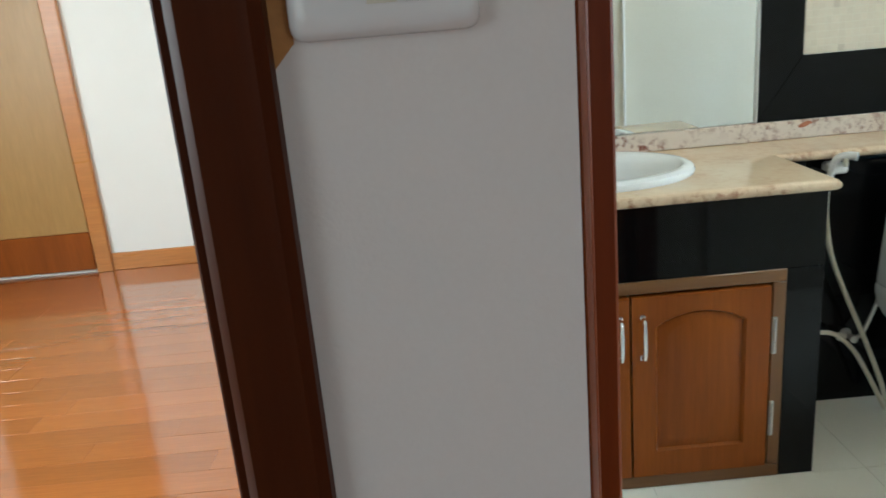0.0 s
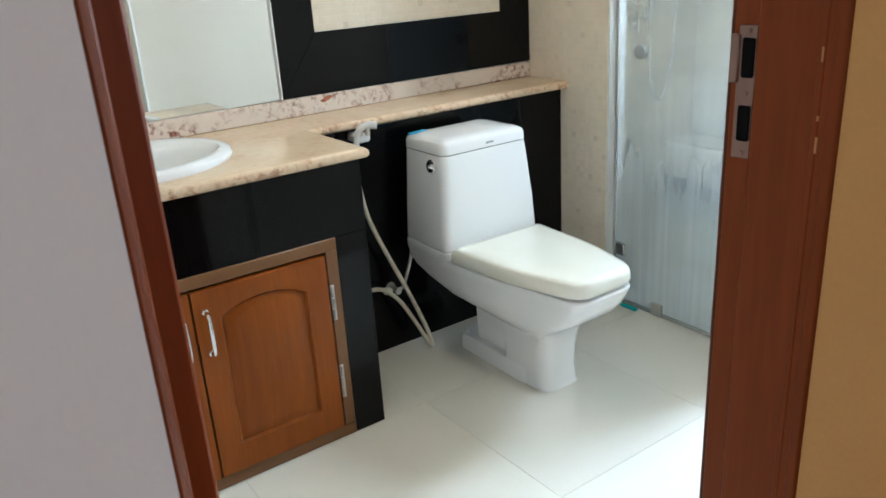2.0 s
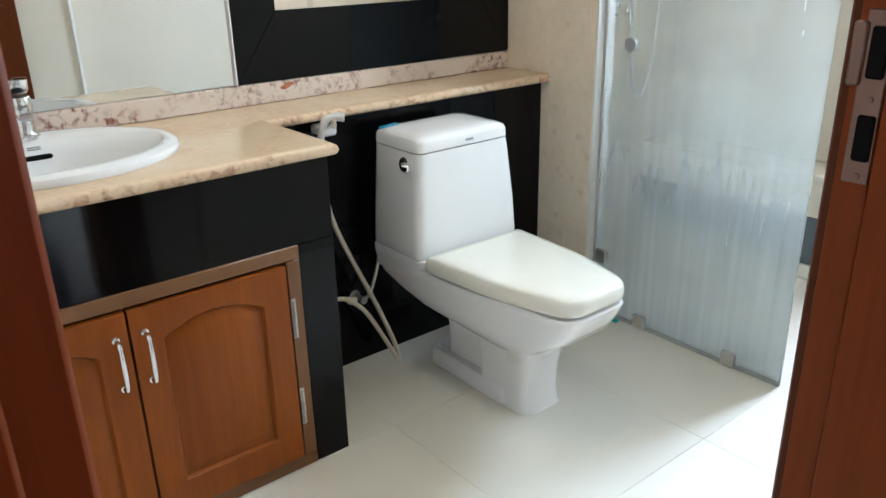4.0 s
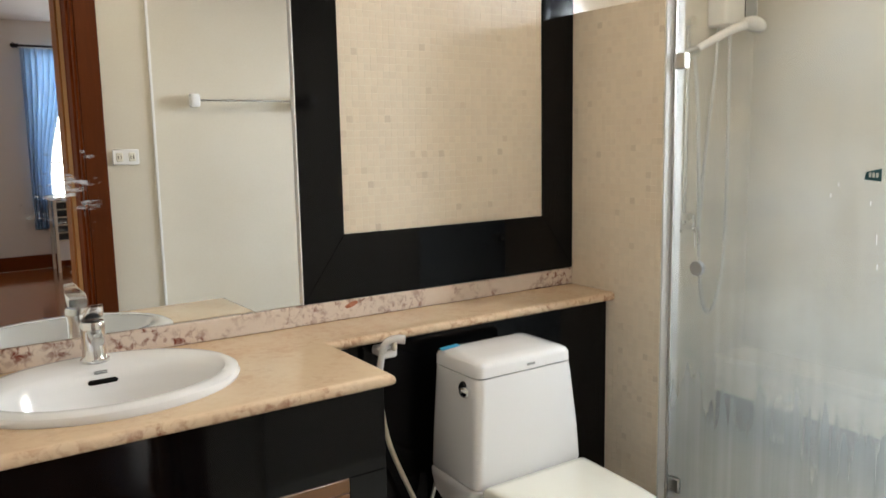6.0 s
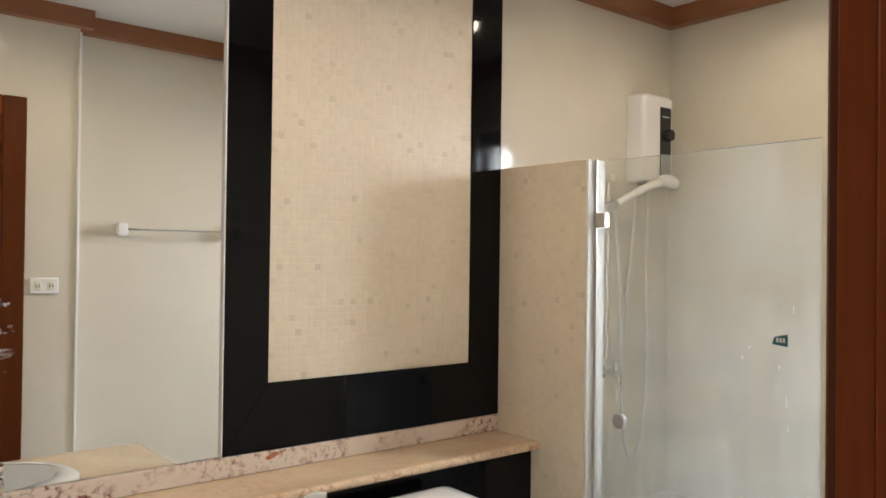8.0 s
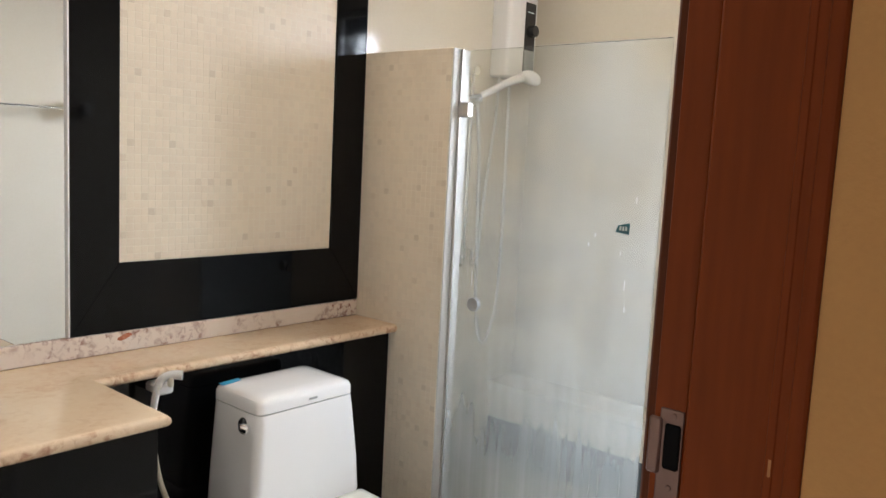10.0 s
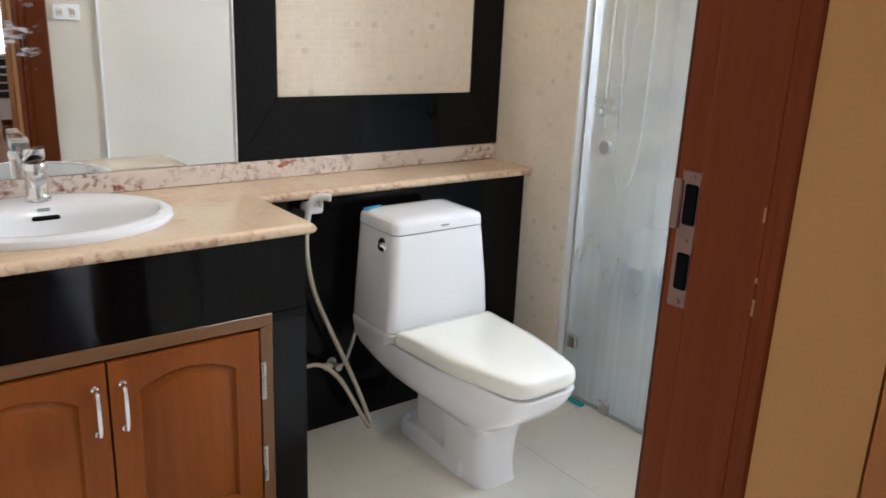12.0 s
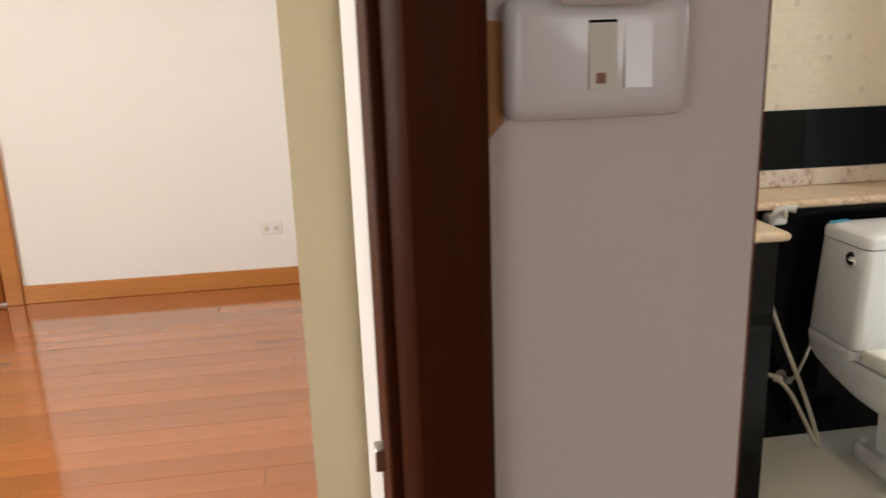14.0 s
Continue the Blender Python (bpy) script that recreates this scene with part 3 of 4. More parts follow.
part("jamb", box(-3.15, -3.10, -1.975, -1.86, 0, 2.13, 0.003), "frame_wood", d2)

# honey-coloured door in the next room
d3 = thing("door_3", (-4.5, 2.08, 0), "honey brown wooden door in the next room", "door", kind="structure")
part("casing", box(-4.125, -4.03, 2.068, 2.10, 0, 2.12, 0.004), "skirting", d3, "orange wooden door casing")
part("leaf", box(-4.95, -4.13, 2.078, 2.10, 0.25, 2.05, 0.003), "door_wood", d3)
part("rail", box(-4.95, -4.13, 2.070, 2.0995, 0.02, 0.25, 0.004), "cab_wood", d3)
part("casing", box(-4.13, -4.95, 2.068, 2.10, 2.05, 2.12, 0.004), "skirting", d3)

# windows
def window(name, axis, plane, a0, a1, z0, z1, bars, rails, label):
    """A barred window across an opening in a wall that stands at axis = plane."""
    w = thing(name, (plane, (a0 + a1) / 2, z0) if axis == "x" else ((a0 + a1) / 2, plane, z0), label, "window", kind="structure")

    def bx(p, q, u0, u1, v0, v1, bev=0.002):
        if axis == "x":
            return box(p, q, u0, u1, v0, v1, bev)
        return box(u0, u1, p, q, v0, v1, bev)
    f = 0.035
    part("window_frame", bx(plane + 0.03, plane + 0.07, a0, a1, z0, z0 + f), "aluminium", w)
    part("window_frame", bx(plane + 0.03, plane + 0.07, a0, a1, z1 - f, z1), "aluminium", w)
    part("window_frame", bx(plane + 0.03, plane + 0.07, a0, a0 + f, z0 + f, z1 - f), "aluminium", w)
    part("window_frame", bx(plane + 0.03, plane + 0.07, a1 - f, a1, z0 + f, z1 - f), "aluminium", w)
    pn = part("pane", bx(plane + 0.048, plane + 0.052, a0 + f, a1 - f, z0 + f, z1 - f, 0), "pane", w)
    pn.visible_shadow = False
    for i in range(1, bars):
        u = a0 + (a1 - a0) * i / bars
        part("bar", bx(plane + 0.072, plane + 0.084, u - 0.009, u + 0.009, z0, z1, 0.001), "black_plastic", w)
    for i in range(1, rails):
        v = z0 + (z1 - z0) * i / rails
        part("bar", bx(plane + 0.084, plane + 0.096, a0, a1, v - 0.009, v + 0.009, 0.001), "black_plastic", w)
    return w


window("window_1", "x", 1.06, -1.43, -1.02, 1.22, 2.24, 4, 7, "small white-framed bathroom window with dark security bars")
window("window_2", "y", -7.85, -0.60, 0.98, 0.80, 2.40, 5, 4, "bright bedroom window with security bars")
# unseen window, added to go with the west fill light
window("unseen_window_4", "x", -4.80, -5.60, -3.80, 0.85, 2.35, 4, 3, "unseen bedroom side window added for the west fill light")
# unseen window, added where the next room's lamp stands
window("unseen_window_3", "x", -5.55, -1.65, 0.25, 0.85, 2.35, 4, 3, "unseen window added to light the next room")

# ---- bathroom: mirror wall ----
gp = thing("granite_wall_frame", (-0.52, -0.012, 0.9), "polished black granite surround framing a mosaic panel", "wall panel", kind="structure")
MX0, MX1, MZ0, MZ1 = -0.918, -0.142, 1.098, 2.512
z0g = 0.902
def miter(a, bb, c, d, y0=-0.018, y1=-0.001):
    return loft([[(x, y0, z) for x, z in (a, bb, c, d)], [(x, y1, z) for x, z in (a, bb, c, d)]])
SEAM = -0.288
part("panel", loft([[(-1.056, -0.018, z0g), (SEAM - 0.0005, -0.0215, z0g), (SEAM - 0.0005, -0.0215, MZ0), (MX0, -0.0185, MZ0)], [(-1.056, -0.001, z0g), (SEAM - 0.0005, -0.001, z0g), (SEAM - 0.0005, -0.001, MZ0), (MX0, -0.001, MZ0)]]), "granite", gp)
part("panel", miter((SEAM, z0g), (-0.0015, z0g), (MX1, MZ0), (SEAM, MZ0)), "granite", gp)
part("plug_hole", lathe([(0.0001, 0), (0.011, 0), (0.010, 0.002), (0.0001, 0.002)], (-0.325, -0.0208, 1.038), (0, -1, 0), 14), "dark", gp, "small dark plugged hole")
part("panel", miter((-1.056, z0g + 0.002), (MX0 - 0.0015, MZ0 + 0.001), (MX0 - 0.0015, MZ1), (-1.056, MZ1)), "granite", gp)
part("panel", miter((-0.0015, z0g + 0.002), (-0.0015, MZ1), (MX1 + 0.0015, MZ1), (MX1 + 0.0015, MZ0 + 0.001)), "granite", gp)
wm = thing("wall_mirror", (-1.59, -0.005, 0.9), "large frameless wall mirror above the marble backsplash, spotted with water marks", "mirror")
part("mirror_glass", loft([[(-2.128, -0.0245, z), (-1.062, -0.0085, z), (-1.062, -0.001, z), (-2.128, -0.001, z)] for z in (0.902, 2.512)]), "mirror", wm)
part("edge_strip", box(-1.0615, -1.0565, -0.019, -0.001, 0.902, 2.512, 0.001), "white_plastic", wm, "thin white edge strip")

# ---- vanity ----
ctop = thing("countertop", (-1.06, -0.3, 0.81), "cream marble countertop with a raised narrow ledge behind the toilet", "countertop")
LEDGE = -0.232


r = 0.015
outline = [(-2.128, -0.0015), (-2.128, -0.585 + r), (-1.083 - r, -0.585 + r), (-1.083 - r, LEDGE + r), (-0.002, LEDGE + r), (-0.002, -0.0015)]
inner = [(0, 0), (0, -1), (1, -1), (1, -1), (0, -1), (0, 0)]
def counter_slab():
    """The L-shaped slab with its oval cut-out for the basin."""
    rad, zc = 0.015, 0.825
    b = bmesh.new()
    rows = []
    for k in range(7):
        t = -math.pi / 2 + math.pi * k / 6
        rows.append([b.verts.new((x + dx * rad * math.cos(t), y + dy * rad * math.cos(t), zc + rad * math.sin(t))) for (x, y), (dx, dy) in zip(outline, inner)])
    n = len(outline)
    for r0, r1 in zip(rows, rows[1:]):
        for i in range(n):
            b.faces.new((r0[i], r0[(i + 1) % n], r1[(i + 1) % n], r1[i]))
    holes = [[b.verts.new((-1.643 + 0.262 * math.cos(k * math.tau / 56), -0.282 + 0.214 * math.sin(k * math.tau / 56), z)) for k in range(56)] for z in (0.81, 0.84)]
    for i in range(56):
        b.faces.new((holes[0][i], holes[0][(i + 1) % 56], holes[1][(i + 1) % 56], holes[1][i]))
    for rim, hole in ((rows[0], holes[0]), (rows[-1], holes[1])):
        edges = [b.edges.get((q[i], q[(i + 1) % len(q)])) for q in (rim, hole) for i in range(len(q))]
        bmesh.ops.triangle_fill(b, use_beauty=True, edges=edges)
    bmesh.ops.recalc_face_normals(b, faces=b.faces[:])
    return b


part("slab", counter_slab(), "marble", ctop)
part("backsplash", box(-2.128, -0.002, -0.020, -0.0015, 0.8405, 0.900, 0.003), "marble_pink", ctop)

part("red_inclusion", loft([[(-0.904 + k2 * (0.023 * math.cos(a) - 0.003 * math.sin(a)), y, 0.884 + k2 * (0.0075 * math.sin(a) * (1 + 0.3 * math.sin(2 * a)) + 0.005 * math.cos(a))) for a in [i * math.tau / 20 for i in range(20)]] for y, k2 in ((-0.0195, 1.0), (-0.0203, 0.95))]), "red_stone", ctop, "oval red-brown mark in the stone")

van = thing("vanity_cabinet", (-1.6, -0.3, 0), "black granite vanity base with two orange teak doors", "cabinet")
fy = -0.567
part("apron", box(-2.128, -1.106, fy, fy + 0.02, 0.613, 0.8095, 0.001), "granite", van)
part("side_panel", box(-1.126, -1.106, fy + 0.0205, -0.19, 0.001, 0.8095, 0.001), "granite", van)
part("pillar", box(-1.202, -1.106, fy, fy + 0.02, 0.001, 0.612, 0.001), "granite", van)
part("pillar", box(-2.128, -2.024, fy, fy + 0.02, 0.001, 0.612, 0.001), "granite", van)
part("surround", box(-2.023, -1.203, fy - 0.002, fy + 0.03, 0.578, 0.6125, 0.002), "cab_frame", van)
part("surround", box(-2.023, -1.203, fy - 0.002, fy + 0.03, 0.001, 0.038, 0.002), "cab_frame", van)
part("surround", box(-1.238, -1.2035, fy - 0.002, fy + 0.03, 0.0385, 0.5775, 0.002), "cab_frame_z", van)
part("surround", box(-2.023, -1.988, fy - 0.002, fy + 0.03, 0.0385, 0.5775, 0.002), "cab_frame_z", van)


def cabinet_door(x0, x1, hinge_x, handle_x):
    """A raised-panel door whose panel has an arched top."""
    z0, z1 = 0.043, 0.5715
    w = 0.063
    px0, px1, pz0, pz1, arch = x0 + w, x1 - w, z0 + 0.075, 0.487, 0.036

    def arc(inset, y):
        a0, a1 = px0 + inset, px1 - inset
        pts = [(a0, y, pz0 + inset), (a1, y, pz0 + inset)]
        for k in range(13):
            u = k / 12
            x = a1 + (a0 - a1) * u
            pts.append((x, y, pz1 - inset * 0.7 + arch * math.sin(math.pi * u) ** 0.8))
        return pts
    d = part("door", box(x0, x1, fy - 0.001, fy + 0.017, z0, z1, 0.0015), "cab_wood", van)
    # stiles, rails and the arched top rail, proud of the field
    bm = bmesh.new()
    ring = arc(0, fy - 0.010)
    # frame front with an arched hole
    n = len(ring)
    outer = [(x0, fy - 0.010, z0), (x1, fy - 0.010, z0)]
    for k in range(13):
        outer.append((x1 + (x0 - x1) * k / 12, fy - 0.010, z1))
    o = [bm.verts.new(p) for p in outer]
    i1 = [bm.verts.new(p) for p in ring]
    i2 = [bm.verts.new((x, fy - 0.0012, z)) for x, y, z in arc(0.006, 0)]
    ob = [bm.verts.new((x, fy - 0.0005, z)) for x, y, z in outer]
    for k in range(n):
        j = (k + 1) % n
        bm.faces.new((o[k], o[j], i1[j], i1[k]))
        bm.faces.new((i1[k], i1[j], i2[j], i2[k]))
        bm.faces.new((ob[k], ob[j], o[j], o[k]))
    bmesh.ops.recalc_face_normals(bm, faces=bm.faces[:])
    part("door_frame", bm, "cab_wood", d)
    part("field", loft([arc(0.007, fy - 0.0013), arc(0.010, fy - 0.0022), arc(0.030, fy - 0.0085), arc(0.033, fy - 0.009)]), "cab_wood", d, "raised arched teak panel")
    # bow handle
    h = part("handle", tube([(handle_x, fy - 0.010, 0.517), (handle_x, fy - 0.032, 0.512), (handle_x, fy - 0.037, 0.495), (handle_x, fy - 0.037, 0.425),
                             (handle_x, fy - 0.032, 0.408), (handle_x, fy - 0.010, 0.403)], lambda u: 0.0045 + 0.0015 * abs(math.sin(u * 9)), 10), "chrome", d, "chrome bow handle")
    for z in (0.517, 0.403):
        part("rose", lathe([(0.0001, 0), (0.009, 0), (0.008, 0.003), (0.0001, 0.004)], (handle_x, fy - 0.010, z), (0, -1, 0), 14), "chrome", h)
    for z in (0.43, 0.185):
        bm = box(hinge_x - 0.006, hinge_x + 0.006, fy - 0.0075, fy - 0.0025, z - 0.052, z + 0.052, 0.0005)
        for k in range(3):
            lathe([(0.0001, 0), (0.004, 0), (0.004, 0.03), (0.0001, 0.03)], (hinge_x, fy - 0.009, z - 0.048 + k * 0.033), (0, 0, 1), 8, bm=bm)
        part("hinge", bm, "steel", d, "worn steel butt hinge")


cabinet_door(-1.611, -1.2455, -1.2325, -1.583)
cabinet_door(-1.9805, -1.617, -1.9935, -1.643)
setting("granite_riser", box(-1.105, -0.002, -0.190, -0.002, 0.001, 0.8095), "granite", "polished black granite low wall behind the toilet", "wall panel")

# washbasin
SX, SY = -1.643, -0.282


def ellipse(a, c, z, dy=0.0, n=56):
    return [(SX + a * math.cos(k * math.tau / n), SY + dy + 0.965 * c * math.sin(k * math.tau / n), z) for k in range(n)]


sink = thing("washbasin", (SX, SY, 0.84), "white oval drop-in ceramic washbasin set in the marble counter", "sink")
part("bowl", loft([ellipse(0.03, 0.03, 0.700, -0.04), ellipse(0.15, 0.10, 0.714, -0.045), ellipse(0.205, 0.132, 0.75, -0.05), ellipse(0.236, 0.155, 0.80, -0.05), ellipse(0.252, 0.19, 0.8385, -0.025), ellipse(0.285, 0.245, 0.8405), ellipse(0.287, 0.247, 0.847), ellipse(0.283, 0.243, 0.857), ellipse(0.272, 0.232, 0.863), ellipse(0.255, 0.215, 0.864),
                   ellipse(0.250, 0.195, 0.8625, -0.012), ellipse(0.243, 0.165, 0.858, -0.042), ellipse(0.237, 0.152, 0.848, -0.050), ellipse(0.230, 0.145, 0.830, -0.053), ellipse(0.215, 0.135, 0.80, -0.053),
                   ellipse(0.185, 0.115, 0.755, -0.05), ellipse(0.13, 0.085, 0.725, -0.045), ellipse(0.05, 0.04, 0.712, -0.04), ellipse(0.022, 0.022, 0.710, -0.04)]), "porcelain", sink)
part("drain", lathe([(0.0001, 0), (0.024, 0), (0.022, 0.003), (0.0001, 0.0035)], (SX, SY - 0.04, 0.7105), n=18), "chrome", sink, "chrome drain")
part("overflow", box(SX - 0.031, SX + 0.035, -0.2010, -0.184, 0.8255, 0.8365, 0.004), "dark", sink, "dark overflow slot")
for k in range(2):
    part("mark", box(SX - 0.014, SX + 0.014, -0.1885, -0.1825, 0.8475 + k * 0.005, 0.8495 + k * 0.005), "grey_plastic", sink, "small grey printed mark")

# tap
tap = thing("basin_tap", (-1.642, -0.115, 0.863), "chrome single-lever tap on the basin rim", "tap")
TX, TY = -1.642, -0.115
part("body", lathe([(0.0001, 0), (0.033, 0), (0.033, 0.006), (0.029, 0.009), (0.0265, 0.018), (0.0265, 0.06), (0.028, 0.075), (0.029, 0.092), (0.026, 0.098), (0.0001, 0.099)], (TX, TY, 0.8615), n=24), "chrome", tap)
part("spout", loft([[(x, y, z + dz) for x, dz in rounded([(TX - w, -hh), (TX + w, -hh), (TX + w, hh), (TX - w, hh)], 0.006, 3)] for y, z, w, hh in
                    ((TY, 0.930, 0.017, 0.018), (TY - 0.025, 0.929, 0.0165, 0.014), (TY - 0.050, 0.924, 0.0155, 0.011), (TY - 0.058, 0.920, 0.014, 0.009))]), "chrome", tap)
part("lever", loft([[(x, y, z + dz) for x, dz in rounded([(TX - w, -hh), (TX + w, -hh), (TX + w, hh), (TX - w, hh)], 0.005, 3)] for y, z, w, hh in
                    ((TY + 0.030, 0.975, 0.022, 0.011), (TY + 0.005, 0.979, 0.025, 0.016), (TY - 0.025, 0.986, 0.023, 0.013), (TY - 0.055, 0.999, 0.018, 0.006), (TY - 0.072, 1.008, 0.015, 0.004))]), "chrome", tap)

# ---- toilet ----
TC = -0.593
toilet = thing("toilet", (TC, -0.6, 0), "white ceramic toilet with a tapered cistern and cream lid closed", "toilet")


def ring(front, back, wf, wb, z, rf=0.05, rb=0.03, seg=6, full=0.0):
    """A rounded outline, wider at the back; full: by how much its sides swell."""
    if not full:
        return [(x, y, z) for x, y in rounded([(TC - wf, front), (TC + wf, front), (TC + wb, back), (TC - wb, back)], [rf, rf, rb, rb], seg)]
    m, w = (front + back) / 2 - 0.03, (wf + wb) / 2 + full
    return [(x, y, z) for x, y in rounded([(TC - wf, front), (TC + wf, front), (TC + w, m), (TC + wb, back), (TC - wb, back), (TC - w, m)], [rf, rf, 0.07, rb, rb, 0.07], seg)]


def belly(front, back, wf, wb, z, full, rf=0.055):
    return ring(front, back, wf, wb, z, rf, 0.03, 6, full)


def column(front, back, w, z, r=0.05):
    """The pedestal's outline, with as many points as belly()."""
    m = (front + back) / 2
    c = TC + 0.024
    return [(x, y, z) for x, y in rounded([(c - w, front), (c + w, front), (c + w, m), (c + w, back), (c - w, back), (c - w, m)], [r, r, 0.02, 0.012, 0.012, 0.02], 6)]


part("bowl", loft([column(-0.790, -0.585, 0.080, 0.001), column(-0.786, -0.585, 0.077, 0.012), column(-0.780, -0.585, 0.076, 0.06), column(-0.782, -0.585, 0.078, 0.13), column(-0.795, -0.575, 0.084, 0.185, 0.055),
                   belly(-0.828, -0.52, 0.094, 0.108, 0.228, 0.003, 0.05), belly(-0.880, -0.42, 0.104, 0.144, 0.262, 0.008), belly(-0.938, -0.33, 0.110, 0.166, 0.302, 0.012), belly(-0.966, -0.265, 0.110, 0.178, 0.336, 0.018),
                   belly(-0.984, -0.245, 0.111, 0.186, 0.368, 0.024), belly(-0.990, -0.243, 0.112, 0.188, 0.386, 0.026), belly(-0.987, -0.247, 0.110, 0.186, 0.392, 0.025)]), "porcelain", toilet)
part("shoulder", loft([ring(-0.462, -0.245, 0.176, 0.182, 0.352, 0.05), ring(-0.484, -0.241, 0.190, 0.190, 0.400, 0.05), ring(-0.488, -0.241, 0.195, 0.190, 0.420, 0.035), ring(-0.484, -0.245, 0.192, 0.187, 0.4255, 0.03)]), "porcelain", toilet)
part("trapway", loft([[(TC + 0.022 + sx * 0.047, y, z) for y, z in ((-0.60, 0.02), (-0.60, 0.30), (-0.44, 0.33), (-0.405, 0.22), (-0.415, 0.06), (-0.415, 0.02))] for sx in (-1, 1)]), "porcelain", toilet)
part("foot", loft([[(x + 0.024, y, z) for x, y, z in ring(-0.70, -0.338, w, w - 0.006, z, 0.03)] for w, z in ((0.086, 0.001), (0.086, 0.040), (0.078, 0.054))]), "porcelain", toilet)
for s in (-1, 1):
    part("bolt_cap", lathe([(0.012, 0), (0.012, 0.008), (0.008, 0.014), (0.0001, 0.015)], (TC + 0.024 + s * 0.056, -0.362, 0.052), n=12), "porcelain", toilet)
tank = part("cistern", loft([ring(-0.484, -0.243, 0.194, 0.186, 0.4290, 0.028), ring(-0.486, -0.242, 0.195, 0.187, 0.436, 0.028), ring(-0.482, -0.243, 0.188, 0.181, 0.54, 0.028),
                             ring(-0.470, -0.244, 0.173, 0.169, 0.70, 0.028), ring(-0.466, -0.244, 0.170, 0.167, 0.728, 0.028)]), "porcelain", toilet)
part("cistern_lid", loft([ring(-0.463, -0.246, 0.168, 0.165, 0.7295, 0.03), ring(-0.4675, -0.2435, 0.1710, 0.1680, 0.7320, 0.03), ring(-0.4665, -0.2440, 0.1700, 0.1670, 0.7560, 0.03),
                          ring(-0.462, -0.248, 0.165, 0.163, 0.7660, 0.03), ring(-0.450, -0.258, 0.149, 0.152, 0.7730, 0.03), ring(-0.42, -0.28, 0.12, 0.12, 0.7765, 0.03), ring(-0.38, -0.32, 0.06, 0.06, 0.778, 0.02)]), "porcelain", toilet)
lev = part("flush_lever", lathe([(0.0001, 0), (0.021, 0), (0.021, 0.004), (0.017, 0.010), (0.0001, 0.011)], (TC - 0.1665, -0.400, 0.692), (-1, 0, 0), 18), "black_plastic", toilet, "chrome flush lever on a dark base")
part("knob", lathe([(0.0001, -0.016), (0.010, -0.014), (0.0145, -0.004), (0.0145, 0.006), (0.010, 0.015), (0.0001, 0.017)], (TC - 0.184, -0.425, 0.690), (0.15, -1, -0.1), 14), "chrome", lev)
part("stem", tube([(TC - 0.176, -0.400, 0.692), (TC - 0.184, -0.412, 0.691)], 0.007, 10), "black_plastic", lev)


def shrink(outline, k, z):
    """The same outline drawn in towards its middle, at another height."""
    cx, cy = sum(p[0] for p in outline) / len(outline), sum(p[1] for p in outline) / len(outline)
    return [(cx + (x - cx) * k, cy + (y - cy) * k, z) for x, y, _ in outline]


rim = ring(-0.990, -0.492, 0.111, 0.187, 0.4240, 0.055, 0.02, 6, 0.019)
part("seat_lid", loft([shrink(rim, 0.955, 0.4010), shrink(rim, 0.985, 0.4015), shrink(rim, 0.997, 0.4050), shrink(rim, 1.0, 0.4160), shrink(rim, 0.996, 0.4290), shrink(rim, 0.982, 0.4385), shrink(rim, 0.95, 0.4440), shrink(rim, 0.85, 0.4470), shrink(rim, 0.5, 0.4490), shrink(rim, 0.1, 0.4495)]), "seat", toilet, "glossy cream toilet lid")
part("seat", loft([ring(f, -0.500, wf, wb, z, 0.055, 0.02, 6, 0.019) for f, wf, wb, z in ((-0.962, 0.090, 0.168, 0.3920), (-0.963, 0.091, 0.169, 0.395), (-0.962, 0.090, 0.168, 0.4000))]), "seat", toilet, "cream toilet seat under the lid")
solid("paper_sticker", loft([[(TC - 0.165, -0.29, 0.7748), (TC - 0.10, -0.285, 0.7770), (TC - 0.095, -0.262, 0.7768), (TC - 0.16, -0.266, 0.7748)], [(TC - 0.165, -0.29, 0.7760), (TC - 0.10, -0.285, 0.7782), (TC - 0.095, -0.262, 0.7780), (TC - 0.16, -0.266, 0.7760)]]), "blue_paper", "small torn blue sticker on the cistern lid", "sticker")
part("mark", box(TC + 0.0, TC + 0.028, -0.4690, -0.4660, 0.743, 0.7490), "grey_plastic", toilet, "small grey printed mark")

# ---- hand spray, its hoses and valve ----
spray = thing("bidet_spray", (-0.92, -0.22, 0.79), "white bidet spray on a wall holder with its cream hose", "bidet spray")
part("holder", box(-0.935, -0.888, -0.262, -0.191, 0.772, 0.800, 0.006), "white_plastic", spray)
part("nozzle", tube([(-0.878, -0.285, 0.825), (-0.900, -0.268, 0.826), (-0.925, -0.258, 0.815), (-0.936, -0.252, 0.775), (-0.940, -0.245, 0.725)], lambda u: 0.013 - 0.004 * u, 12), "white_plastic", spray)
part("trigger", box(-0.912, -0.898, -0.279, -0.262, 0.795, 0.822, 0.004), "aged_plastic", spray)
part("hose", tube([(-0.940, -0.245, 0.727), (-0.938, -0.245, 0.64), (-0.915, -0.245, 0.52), (-0.865, -0.250, 0.39), (-0.800, -0.258, 0.24), (-0.745, -0.265, 0.10), (-0.722, -0.27, 0.022),
                   (-0.735, -0.285, 0.012), (-0.775, -0.275, 0.095), (-0.83, -0.262, 0.20), (-0.885, -0.255, 0.258), (-0.935, -0.25, 0.272), (-1.0, -0.235, 0.252), (-1.06, -0.2, 0.235)], 0.0075, 10), "hose", spray, "cream rubber hose")
valve = thing("stop_valve", (-0.86, -0.2, 0.2), "small brass stop valve with a white handle on the granite", "valve")
